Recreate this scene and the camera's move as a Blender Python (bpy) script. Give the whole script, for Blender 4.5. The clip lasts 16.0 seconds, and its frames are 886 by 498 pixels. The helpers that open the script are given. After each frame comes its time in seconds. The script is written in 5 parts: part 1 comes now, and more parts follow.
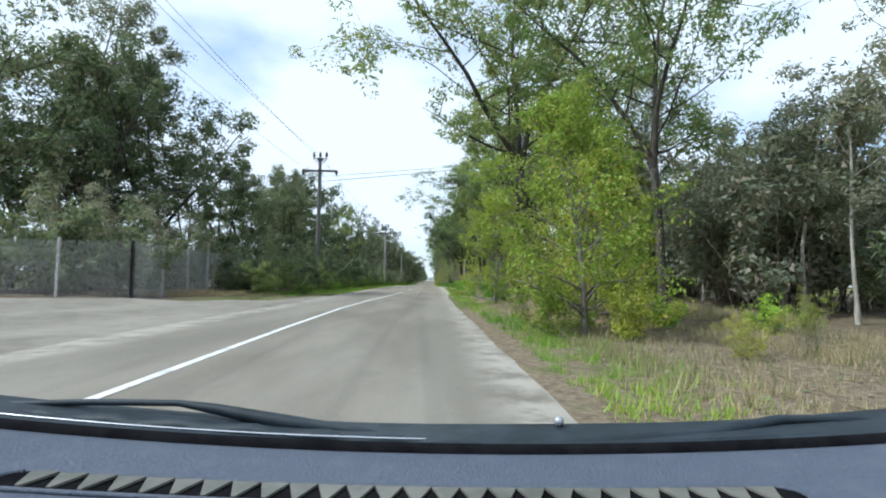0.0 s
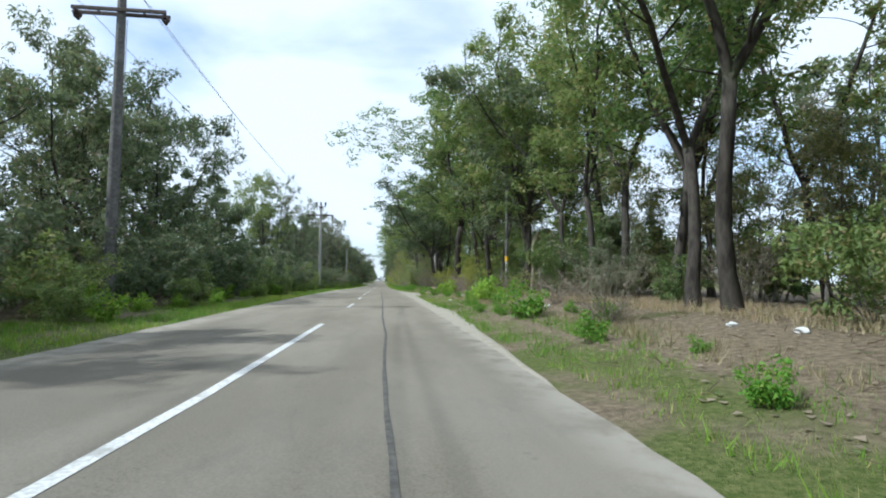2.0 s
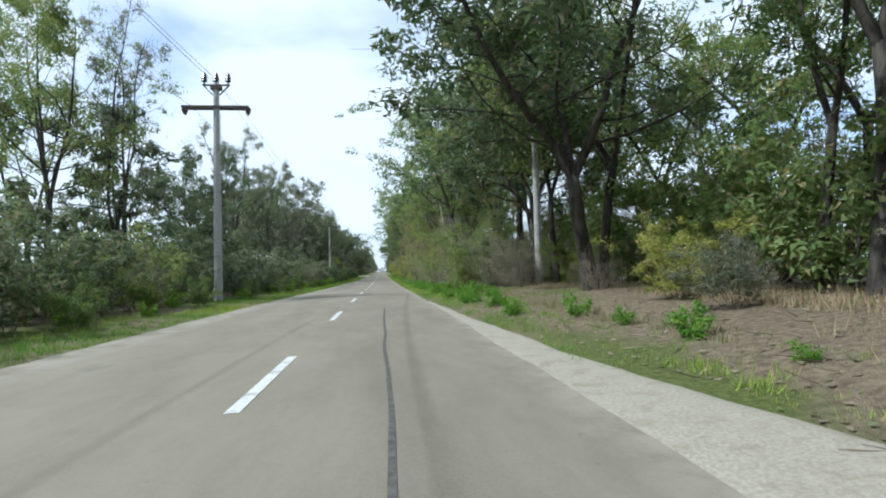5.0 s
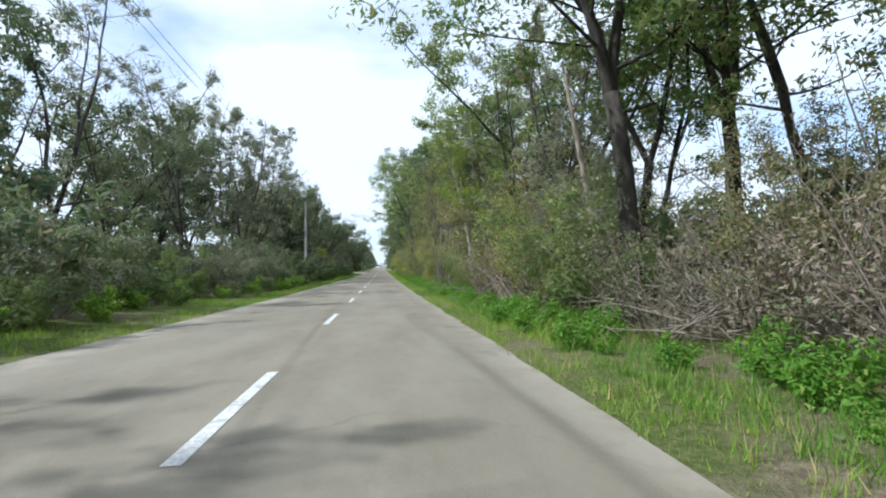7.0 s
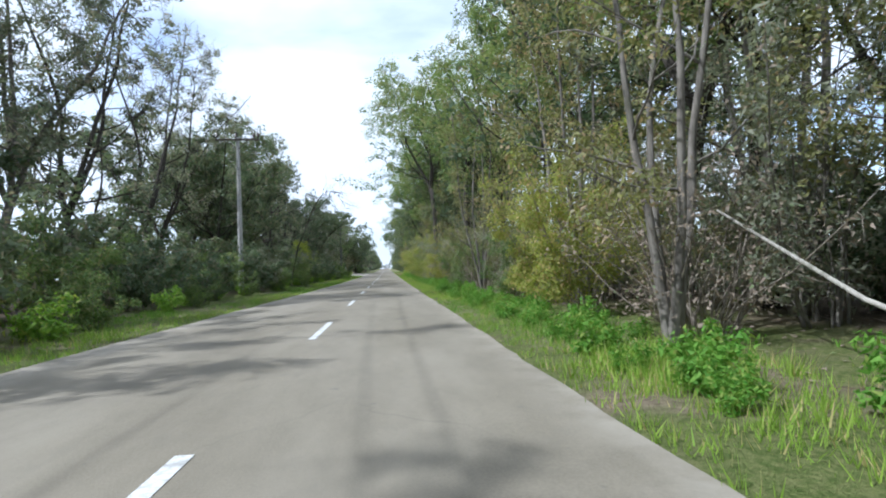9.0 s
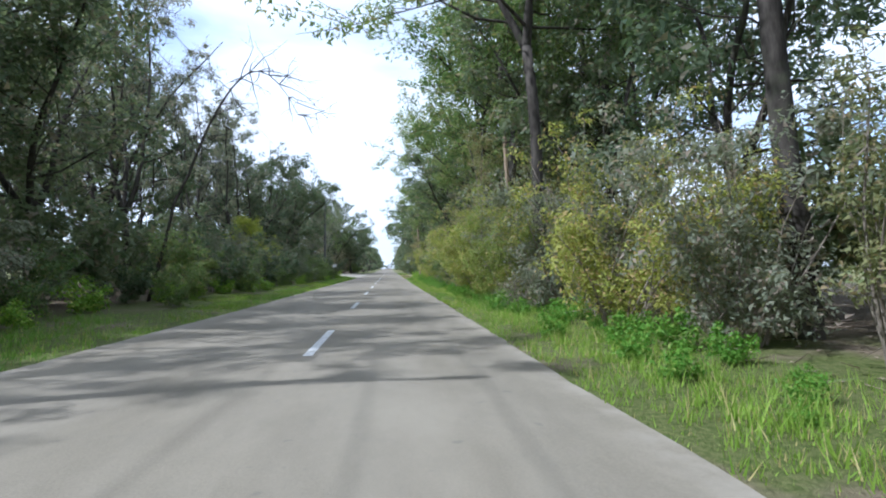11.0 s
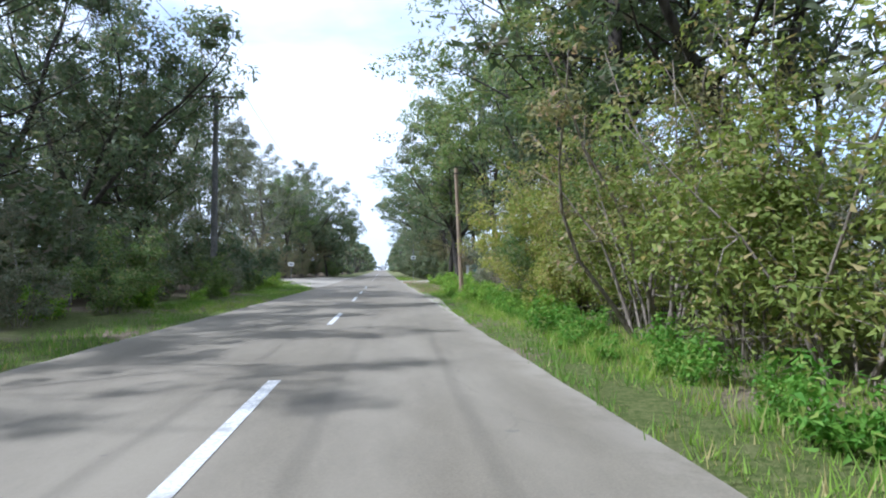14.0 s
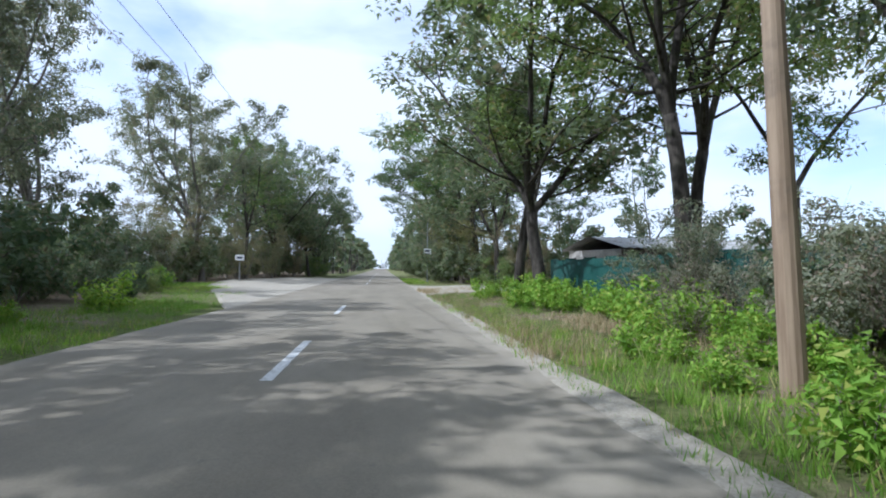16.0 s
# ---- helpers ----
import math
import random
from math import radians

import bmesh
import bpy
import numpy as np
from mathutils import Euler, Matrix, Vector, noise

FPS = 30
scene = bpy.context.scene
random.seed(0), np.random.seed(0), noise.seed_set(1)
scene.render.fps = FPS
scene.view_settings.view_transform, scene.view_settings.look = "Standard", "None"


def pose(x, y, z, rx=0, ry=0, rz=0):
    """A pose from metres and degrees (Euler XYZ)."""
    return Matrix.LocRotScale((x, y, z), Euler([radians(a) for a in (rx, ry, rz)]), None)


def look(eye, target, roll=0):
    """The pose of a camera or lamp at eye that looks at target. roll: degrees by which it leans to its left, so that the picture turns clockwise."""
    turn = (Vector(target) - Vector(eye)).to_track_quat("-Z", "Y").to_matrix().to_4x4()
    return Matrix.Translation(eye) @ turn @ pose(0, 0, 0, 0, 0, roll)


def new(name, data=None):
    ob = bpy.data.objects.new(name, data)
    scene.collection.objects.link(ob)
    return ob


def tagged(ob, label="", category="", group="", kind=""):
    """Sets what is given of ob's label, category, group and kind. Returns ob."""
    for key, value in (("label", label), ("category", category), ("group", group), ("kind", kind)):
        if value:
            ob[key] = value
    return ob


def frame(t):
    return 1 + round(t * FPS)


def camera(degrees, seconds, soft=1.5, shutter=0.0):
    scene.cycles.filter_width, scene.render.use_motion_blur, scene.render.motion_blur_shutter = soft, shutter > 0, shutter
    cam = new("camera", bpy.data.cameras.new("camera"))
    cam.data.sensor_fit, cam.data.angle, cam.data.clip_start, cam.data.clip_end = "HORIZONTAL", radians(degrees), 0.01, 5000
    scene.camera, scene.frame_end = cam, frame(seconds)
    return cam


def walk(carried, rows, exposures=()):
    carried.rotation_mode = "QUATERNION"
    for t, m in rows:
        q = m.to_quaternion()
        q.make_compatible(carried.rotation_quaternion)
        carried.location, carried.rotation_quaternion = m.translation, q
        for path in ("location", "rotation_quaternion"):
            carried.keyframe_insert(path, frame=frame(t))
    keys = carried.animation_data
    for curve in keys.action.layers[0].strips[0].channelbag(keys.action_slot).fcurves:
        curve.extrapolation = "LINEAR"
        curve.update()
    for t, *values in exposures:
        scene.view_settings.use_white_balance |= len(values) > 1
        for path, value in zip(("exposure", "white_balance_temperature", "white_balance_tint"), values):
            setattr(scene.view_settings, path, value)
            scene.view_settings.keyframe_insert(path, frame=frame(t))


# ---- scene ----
cam = camera(80.0, 16.0, soft=2.0)
# seconds, eye, heading, tilt and lean in degrees
PATH = [
    (0, (2.18, 1.76, 1.212), -1.10, 3.49, 0.99),
    (0.5, (1.72, 8.74, 1.256), -3.85, 3.55, 0.90),
    (1, (1.48, 15.84, 1.299), -4.92, 3.66, 0.87),
    (1.5, (1.35, 23.09, 1.342), -5.96, 3.71, 0.66),
    (2, (1.26, 30.41, 1.385), -6.62, 3.54, 0.50),
    (2.5, (1.23, 37.81, 1.426), -6.83, 3.62, 0.14),
    (3, (1.26, 45.28, 1.463), -6.91, 3.38, 0.58),
    (3.5, (1.33, 52.73, 1.497), -6.92, 3.28, 0.18),
    (4, (1.33, 60.03, 1.519), -6.75, 2.88, -1.36),
    (6.5, (1.28, 95.37, 1.462), -6.57, 1.94, -1.67),
    (7, (1.31, 102.54, 1.423), -6.62, 1.95, -1.00),
    (7.5, (1.36, 109.82, 1.369), -6.61, 1.82, -1.36),
    (8, (1.40, 117.24, 1.306), -6.40, 2.05, -1.50),
    (8.5, (1.40, 124.79, 1.246), -6.23, 1.95, -0.84),
    (9, (1.38, 132.38, 1.206), -6.07, 1.98, -2.13),
    (11.5, (1.02, 168.50, 1.160), -5.88, 2.22, -0.05),
    (12, (0.95, 175.33, 1.155), -6.28, 2.10, -0.33),
    (12.5, (0.97, 182.09, 1.154), -6.53, 1.84, -0.18),
    (13, (1.04, 188.88, 1.157), -6.70, 2.45, -0.16),
    (13.5, (1.11, 195.69, 1.162), -6.66, 2.66, 0.11),
    (14, (1.15, 202.20, 1.167), -6.53, 2.37, -0.19),
    (14.5, (1.15, 208.25, 1.172), -6.53, 2.19, 0.19),
    (15, (1.15, 213.79, 1.176), -6.50, 2.28, -0.07),
    (15.5, (1.18, 218.86, 1.180), -6.43, 2.37, 0.13),
    (16, (1.20, 223.56, 1.184), -6.47, 2.31, 0.51),
]


def aim(eye, heading, tilt):
    h, v = radians(heading), radians(tilt)
    return (eye[0] - math.sin(h) * math.cos(v), eye[1] + math.cos(h) * math.cos(v), eye[2] + math.sin(v))


walk(cam, [(t, look(eye, aim(eye, heading, tilt), lean)) for t, eye, heading, tilt, lean in PATH],
     exposures=((0.0, -0.14, 5500, 5), (4.5, -0.18, 5420, 5), (7.0, -0.10, 5480, 7.5), (11.3, 0.1, 5200, 13), (12.6, 0.14, 5200, 14.5), (14.6, 0.1, 5140, 14), (16.0, -0.12, 5240, 12)))

# ---- light ----
SUN_WAY = Vector((-9.4, -2.0, 11.0)).normalized()
sun = new("sun", bpy.data.lights.new("sun", "SUN"))
sun.data.energy, sun.data.angle, sun.data.color = 5.0, radians(0.6), (1.0, 0.95, 0.87)
sun.matrix_world = look(SUN_WAY * 60, (0, 0, 0))

world = bpy.data.worlds.new("sky")
scene.world = world
world.use_nodes = True
wt = world.node_tree
wt.nodes.clear()


def wn(kind, **values):
    n = wt.nodes.new(kind)
    for k, v in values.items():
        n.inputs[k].default_value = v
    return n


sky = wt.nodes.new("ShaderNodeTexSky")
sky.sky_type, sky.sun_disc = "NISHITA", False
sky.sun_elevation = math.asin(SUN_WAY.z)
sky.sun_rotation = math.atan2(SUN_WAY.x, SUN_WAY.y)
sky.air_density, sky.dust_density = 1.0, 1.5
coord = wt.nodes.new("ShaderNodeTexCoord")
squash = wt.nodes.new("ShaderNodeMapping")
squash.inputs["Scale"].default_value = (1.0, 1.0, 2.6)
clouds = wn("ShaderNodeTexNoise", Scale=2.0, Detail=6.0, Roughness=0.48, Distortion=0.3)
cover = wt.nodes.new("ShaderNodeMapRange")
for k, v in (("From Min", 0.34), ("From Max", 0.50), ("To Min", 0.30), ("To Max", 1.0)):
    cover.inputs[k].default_value = v
blend = wt.nodes.new("ShaderNodeMix")
blend.data_type = "RGBA"
blend.inputs["B"].default_value = (7.9, 8.1, 8.4, 1)
back = wn("ShaderNodeBackground", Strength=0.15)
wout = wt.nodes.new("ShaderNodeOutputWorld")
wt.links.new(coord.outputs["Generated"], squash.inputs["Vector"])
wt.links.new(squash.outputs["Vector"], clouds.inputs["Vector"])
wt.links.new(clouds.outputs["Fac"], cover.inputs["Value"])
wt.links.new(cover.outputs["Result"], blend.inputs["Factor"])
clear = wt.nodes.new("ShaderNodeVectorMath")
clear.operation = "SCALE"
clear.inputs["Scale"].default_value = 1.5
wt.links.new(sky.outputs["Color"], clear.inputs[0])
wt.links.new(clear.outputs["Vector"], blend.inputs["A"])
wt.links.new(blend.outputs["Result"], back.inputs["Color"])
wt.links.new(back.outputs["Background"], wout.inputs["Surface"])


# ---- materials ----
class Mat:
    """A node material with short ways to add nodes."""

    def __init__(self, name, rough=0.8, metal=0.0, spec=0.3):
        self.m = bpy.data.materials.new(name)
        self.m.use_nodes = True
        self.t = self.m.node_tree
        self.b = self.t.nodes["Principled BSDF"]
        self.b.inputs["Roughness"].default_value = rough
        self.b.inputs["Metallic"].default_value = metal
        self.b.inputs["Specular IOR Level"].default_value = spec
        self.pos = self.t.nodes.new("ShaderNodeTexCoord").outputs["Object"]

    def link(self, a, b):
        self.t.links.new(a, b)

    def vec(self, scale):
        n = self.t.nodes.new("ShaderNodeMapping")
        n.inputs["Scale"].default_value = scale
        self.link(self.pos, n.inputs["Vector"])
        return n.outputs["Vector"]

    def noise(self, scale, detail=4.0, rough=0.6, stretch=None):
        n = self.t.nodes.new("ShaderNodeTexNoise")
        n.inputs["Scale"].default_value, n.inputs["Detail"].default_value, n.inputs["Roughness"].default_value = scale, detail, rough
        self.link(self.vec(stretch) if stretch else self.pos, n.inputs["Vector"])
        return n.outputs["Fac"]

    def ramp(self, fac, lo, hi, a=0.0, b=1.0):
        n = self.t.nodes.new("ShaderNodeMapRange")
        n.interpolation_type = "SMOOTHSTEP"
        for k, v in (("From Min", lo), ("From Max", hi), ("To Min", a), ("To Max", b)):
            n.inputs[k].default_value = v
        self.link(fac, n.inputs["Value"])
        return n.outputs["Result"]

    def mix(self, fac, a, b, mode="MIX"):
        n = self.t.nodes.new("ShaderNodeMix")
        n.data_type, n.blend_type = "RGBA", mode
        for key, v in (("Factor", fac), ("A", a), ("B", b)):
            if isinstance(v, tuple):
                n.inputs[key].default_value = (*v, 1) if len(v) == 3 else v
            elif isinstance(v, (int, float)):
                n.inputs[key].default_value = v
            else:
                self.link(v, n.inputs[key])
        return n.outputs["Result"]

    def math(self, op, a, b=0.0):
        n = self.t.nodes.new("ShaderNodeMath")
        n.operation = op
        for i, v in enumerate((a, b)):
            if isinstance(v, (int, float)):
                n.inputs[i].default_value = v
            else:
                self.link(v, n.inputs[i])
        return n.outputs["Value"]

    def axis(self, name):
        n = self.t.nodes.new("ShaderNodeSeparateXYZ")
        self.link(self.pos, n.inputs["Vector"])
        return n.outputs[name]

    def bump(self, height, strength=0.4, distance=0.02):
        n = self.t.nodes.new("ShaderNodeBump")
        n.inputs["Strength"].default_value, n.inputs["Distance"].default_value = strength, distance
        self.link(height, n.inputs["Height"])
        self.link(n.outputs["Normal"], self.b.inputs["Normal"])

    def color(self, c):
        if isinstance(c, tuple):
            self.b.inputs["Base Color"].default_value = (*c, 1)
        else:
            self.link(c, self.b.inputs["Base Color"])
        return self

    def island(self):
        return self.t.nodes.new("ShaderNodeNewGeometry").outputs["Random Per Island"]

    def thing(self):
        return self.t.nodes.new("ShaderNodeObjectInfo").outputs["Random"]


def leaf_material(name, a, b, c, see_through=0.35):
    """Leaves from a to b by the leaf, with some of colour c, each tree a little different."""
    m = Mat(name, rough=0.58, spec=0.25)
    one = m.mix(m.island(), a, b)
    odd = m.math("GREATER_THAN", m.math("FRACT", m.math("MULTIPLY", m.island(), 7.31)), 0.86)
    one = m.mix(odd, one, c)
    hue = m.t.nodes.new("ShaderNodeHueSaturation")
    m.link(m.ramp(m.thing(), 0, 1, 0.48, 0.515), hue.inputs["Hue"])
    m.link(m.ramp(m.thing(), 0, 1, 1.15, 0.8), hue.inputs["Value"])
    m.link(one, hue.inputs["Color"])
    m.color(hue.outputs["Color"])
    thin = m.t.nodes.new("ShaderNodeBsdfTranslucent")
    m.link(m.mix(1.0, hue.outputs["Color"], (1.0, 1.0, 0.7), "MULTIPLY"), thin.inputs["Color"])
    both = m.t.nodes.new("ShaderNodeMixShader")
    both.inputs["Fac"].default_value = see_through
    m.link(m.b.outputs["BSDF"], both.inputs[1])
    m.link(thin.outputs["BSDF"], both.inputs[2])
    m.link(both.outputs["Shader"], m.t.nodes["Material Output"].inputs["Surface"])
    return m.m


LEAF_BRIGHT = leaf_material("leaf_bright_green", (0.21, 0.31, 0.035), (0.40, 0.48, 0.08), (0.50, 0.46, 0.11), 0.45)
LEAF_MID = leaf_material("leaf_green", (0.123, 0.205, 0.064), (0.259, 0.336, 0.123), (0.363, 0.33, 0.154), 0.5)
LEAF_DARK = leaf_material("leaf_dark_green", (0.108, 0.160, 0.088), (0.198, 0.240, 0.135), (0.27, 0.245, 0.175), 0.5)
LEAF_GREY = leaf_material("leaf_grey_green", (0.183, 0.215, 0.147), (0.325, 0.34, 0.242), (0.401, 0.336, 0.266), 0.5)
LEAF_YELLOW = leaf_material("leaf_yellowing", (0.205, 0.278, 0.052), (0.395, 0.425, 0.105), (0.47, 0.37, 0.16), 0.45)
LEAF_OLIVE = leaf_material("leaf_olive", (0.169, 0.188, 0.069), (0.344, 0.331, 0.144), (0.413, 0.312, 0.175), 0.4)
LEAF_RUSSET = leaf_material("leaf_olive_brown", (0.206, 0.188, 0.106), (0.375, 0.319, 0.188), (0.163, 0.225, 0.075), 0.35)
LEAF_BROWN = leaf_material("leaf_dry_brown", (0.23, 0.19, 0.138), (0.391, 0.322, 0.241), (0.172, 0.23, 0.103), 0.3)
WEED_GREEN = leaf_material("weed_bright_green", (0.149, 0.31, 0.034), (0.299, 0.483, 0.069), (0.414, 0.483, 0.103), 0.45)
GRASS_GREEN = leaf_material("grass_green", (0.163, 0.312, 0.037), (0.3, 0.463, 0.075), (0.5, 0.45, 0.188), 0.4)
GRASS_DRY = leaf_material("grass_dry", (0.33, 0.27, 0.155), (0.48, 0.40, 0.245), (0.15, 0.20, 0.06), 0.25)


def bark_material(name, a, b, scale=6.0):
    m = Mat(name, rough=0.95, spec=0.1)
    grain = m.noise(scale, 6.0, 0.65, (1, 1, 0.25))
    c = m.mix(m.ramp(grain, 0.3, 0.7), a, b)
    c = m.mix(m.ramp(m.noise(1.3, 3.0), 0.55, 0.75, 0, 0.45), c, (0.10, 0.12, 0.06))
    m.color(c)
    m.bump(grain, 0.8, 0.04)
    return m.m


BARK_DARK = bark_material("bark_dark", (0.032, 0.028, 0.024), (0.10, 0.088, 0.074))
BARK_GREY = bark_material("bark_grey", (0.10, 0.09, 0.075), (0.26, 0.235, 0.20))
BARK_PALE = bark_material("bark_pale", (0.22, 0.20, 0.17), (0.45, 0.42, 0.36), 9.0)
DEAD_WOOD = bark_material("bare_dead_wood", (0.27, 0.22, 0.165), (0.45, 0.385, 0.305), 5.0)
TWIG_DRY = bark_material("dry_twigs", (0.16, 0.13, 0.10), (0.36, 0.31, 0.25), 12.0)


def asphalt_material(name="worn_asphalt", dust=0.8):
    m = Mat(name, rough=0.88, spec=0.25)
    grit = m.noise(55.0, 5.0, 0.7)
    c = m.mix(m.ramp(grit, 0.25, 0.75), (0.110, 0.098, 0.076), (0.207, 0.186, 0.145))
    c = m.mix(m.ramp(m.noise(0.55, 5.0, 0.55, (1.0, 0.22, 1.0)), 0.38, 0.64, 0.0, 0.6), c, (0.265, 0.240, 0.195))
    c = m.mix(m.ramp(m.noise(2.6, 6.0, 0.7, (1.0, 0.5, 1.0)), 0.5, 0.75, 0.0, 0.4), c, (0.125, 0.116, 0.10))
    # pale dusty edges and slightly darker, oily middles of the lanes
    x = m.axis("X")
    for at, wide, tone, much in ((0.75, 0.9, (0.15, 0.143, 0.13), 0.08), (2.35, 0.8, (0.28, 0.265, 0.23), 0.2), (-2.1, 1.0, (0.17, 0.163, 0.15), 0.16)):
        band = m.ramp(m.math("ABSOLUTE", m.math("SUBTRACT", x, at)), 0.0, wide, much, 0.0)
        c = m.mix(m.math("MULTIPLY", band, m.ramp(m.noise(0.3, 4.0, 0.6, (1, 0.3, 1)), 0.3, 0.6)), c, tone)
    edge = m.ramp(m.math("ABSOLUTE", m.math("ADD", x, 0.2)), 2.7, 3.4, 0.0, dust)
    c = m.mix(m.math("MULTIPLY", edge, m.ramp(m.noise(1.6, 6.0, 0.65), 0.35, 0.6)), c, (0.36, 0.33, 0.28))
    crack = m.t.nodes.new("ShaderNodeTexVoronoi")
    crack.feature = "DISTANCE_TO_EDGE"
    crack.inputs["Scale"].default_value = 0.42
    warp = m.t.nodes.new("ShaderNodeMix")
    warp.data_type = "RGBA"
    warp.inputs["Factor"].default_value = 0.3
    wobble = m.t.nodes.new("ShaderNodeTexNoise")
    wobble.inputs["Scale"].default_value = 1.4
    wobble.inputs["Detail"].default_value = 6.0
    m.link(m.pos, wobble.inputs["Vector"])
    m.link(m.vec((1, 0.55, 1)), warp.inputs["A"])
    m.link(wobble.outputs["Color"], warp.inputs["B"])
    m.link(warp.outputs["Result"], crack.inputs["Vector"])
    line = m.ramp(crack.outputs["Distance"], 0.0, 0.005, 0.4, 0.0)
    c = m.mix(m.math("MULTIPLY", line, m.math("MULTIPLY", m.ramp(m.noise(0.09, 2.0), 0.5, 0.62), m.ramp(m.noise(0.7, 3.0), 0.42, 0.6))), c, (0.05, 0.048, 0.045))
    # paler, warmer tone of the surfacing past the yard
    y = m.math("ADD", m.axis("Y"), m.math("MULTIPLY", m.noise(0.25, 4.0), 14.0))
    c = m.mix(m.ramp(y, 34.0, 62.0, 0.0, 0.42), c, m.mix(m.ramp(m.noise(1.1, 6.0, 0.7, (1.0, 0.35, 1.0)), 0.3, 0.7), (0.226, 0.192, 0.132), (0.330, 0.286, 0.206)))
    # patched spots and oil drips
    c = m.mix(m.ramp(m.noise(0.9, 3.0, 0.5, (1.0, 0.7, 1.0)), 0.66, 0.74, 0.0, 0.3), c, (0.12, 0.11, 0.095))
    c = m.mix(m.ramp(m.noise(5.5, 2.0, 0.5), 0.70, 0.78, 0.0, 0.35), c, (0.10, 0.095, 0.085))
    m.color(c)
    m.bump(m.math("ADD", grit, m.math("MULTIPLY", m.noise(9.0, 3.0), 0.6)), 0.35, 0.012)
    return m.m


ASPHALT = asphalt_material()
APRON = asphalt_material("apron_asphalt", 0.22)


def simple(name, a, b, scale, rough=0.85, bump=0.3, metal=0.0, spec=0.3, stretch=None, wear=None):
    """Two tones by grain, and stains of a third."""
    m = Mat(name, rough, metal, spec)
    grain = m.noise(scale, 5.0, 0.65, stretch)
    c = m.mix(m.ramp(grain, 0.3, 0.7), a, b)
    if wear:
        c = m.mix(m.ramp(m.noise(scale * 0.13, 5.0), 0.5, 0.68, 0.0, 0.7), c, wear)
    m.color(c)
    if bump:
        m.bump(grain, bump, 0.01)
    return m.m


TAR = simple("tar_seam", (0.065, 0.06, 0.054), (0.135, 0.127, 0.112), 9.0)
PAINT = simple("road_paint", (0.46, 0.455, 0.43), (0.74, 0.735, 0.71), 26.0, wear=(0.30, 0.29, 0.26))
GRAVEL = simple("gravel", (0.29, 0.26, 0.205), (0.41, 0.37, 0.295), 30.0, bump=0.9, wear=(0.26, 0.225, 0.165))
CONCRETE = simple("weathered_concrete", (0.30, 0.29, 0.27), (0.48, 0.46, 0.43), 12.0, wear=(0.22, 0.21, 0.19))
DARK_POLE = simple("tarred_concrete", (0.10, 0.095, 0.09), (0.19, 0.18, 0.17), 10.0, wear=(0.26, 0.25, 0.23))
POLE_WOOD = simple("weathered_pole_wood", (0.24, 0.17, 0.11), (0.42, 0.32, 0.22), 9.0, stretch=(1, 1, 0.06), bump=0.7, wear=(0.16, 0.13, 0.10))
STEEL = simple("galvanised_steel", (0.26, 0.27, 0.28), (0.40, 0.41, 0.42), 14.0, rough=0.5, metal=0.7)
ZINC_WIRE = simple("zinc_coated_wire", (0.38, 0.38, 0.37), (0.52, 0.52, 0.50), 14.0, rough=0.6, bump=0)
DARK_STEEL = simple("rusty_dark_steel", (0.06, 0.055, 0.05), (0.13, 0.10, 0.08), 12.0, rough=0.7, metal=0.4)
GLAZE = simple("brown_glazed_porcelain", (0.05, 0.035, 0.03), (0.09, 0.06, 0.05), 5.0, rough=0.25, bump=0)
WIRE = simple("aluminium_wire", (0.13, 0.13, 0.135), (0.2, 0.2, 0.2), 5.0, rough=0.6, metal=0.5, bump=0)
SIGN_WHITE = simple("white_sign_paint", (0.74, 0.75, 0.75), (0.82, 0.82, 0.82), 8.0, rough=0.45, bump=0)
SIGN_DARK = simple("dark_sign_print", (0.05, 0.06, 0.09), (0.09, 0.1, 0.13), 8.0, rough=0.5, bump=0)
YELLOW = simple("yellow_tin", (0.70, 0.42, 0.02), (0.82, 0.52, 0.04), 8.0, rough=0.5, bump=0)


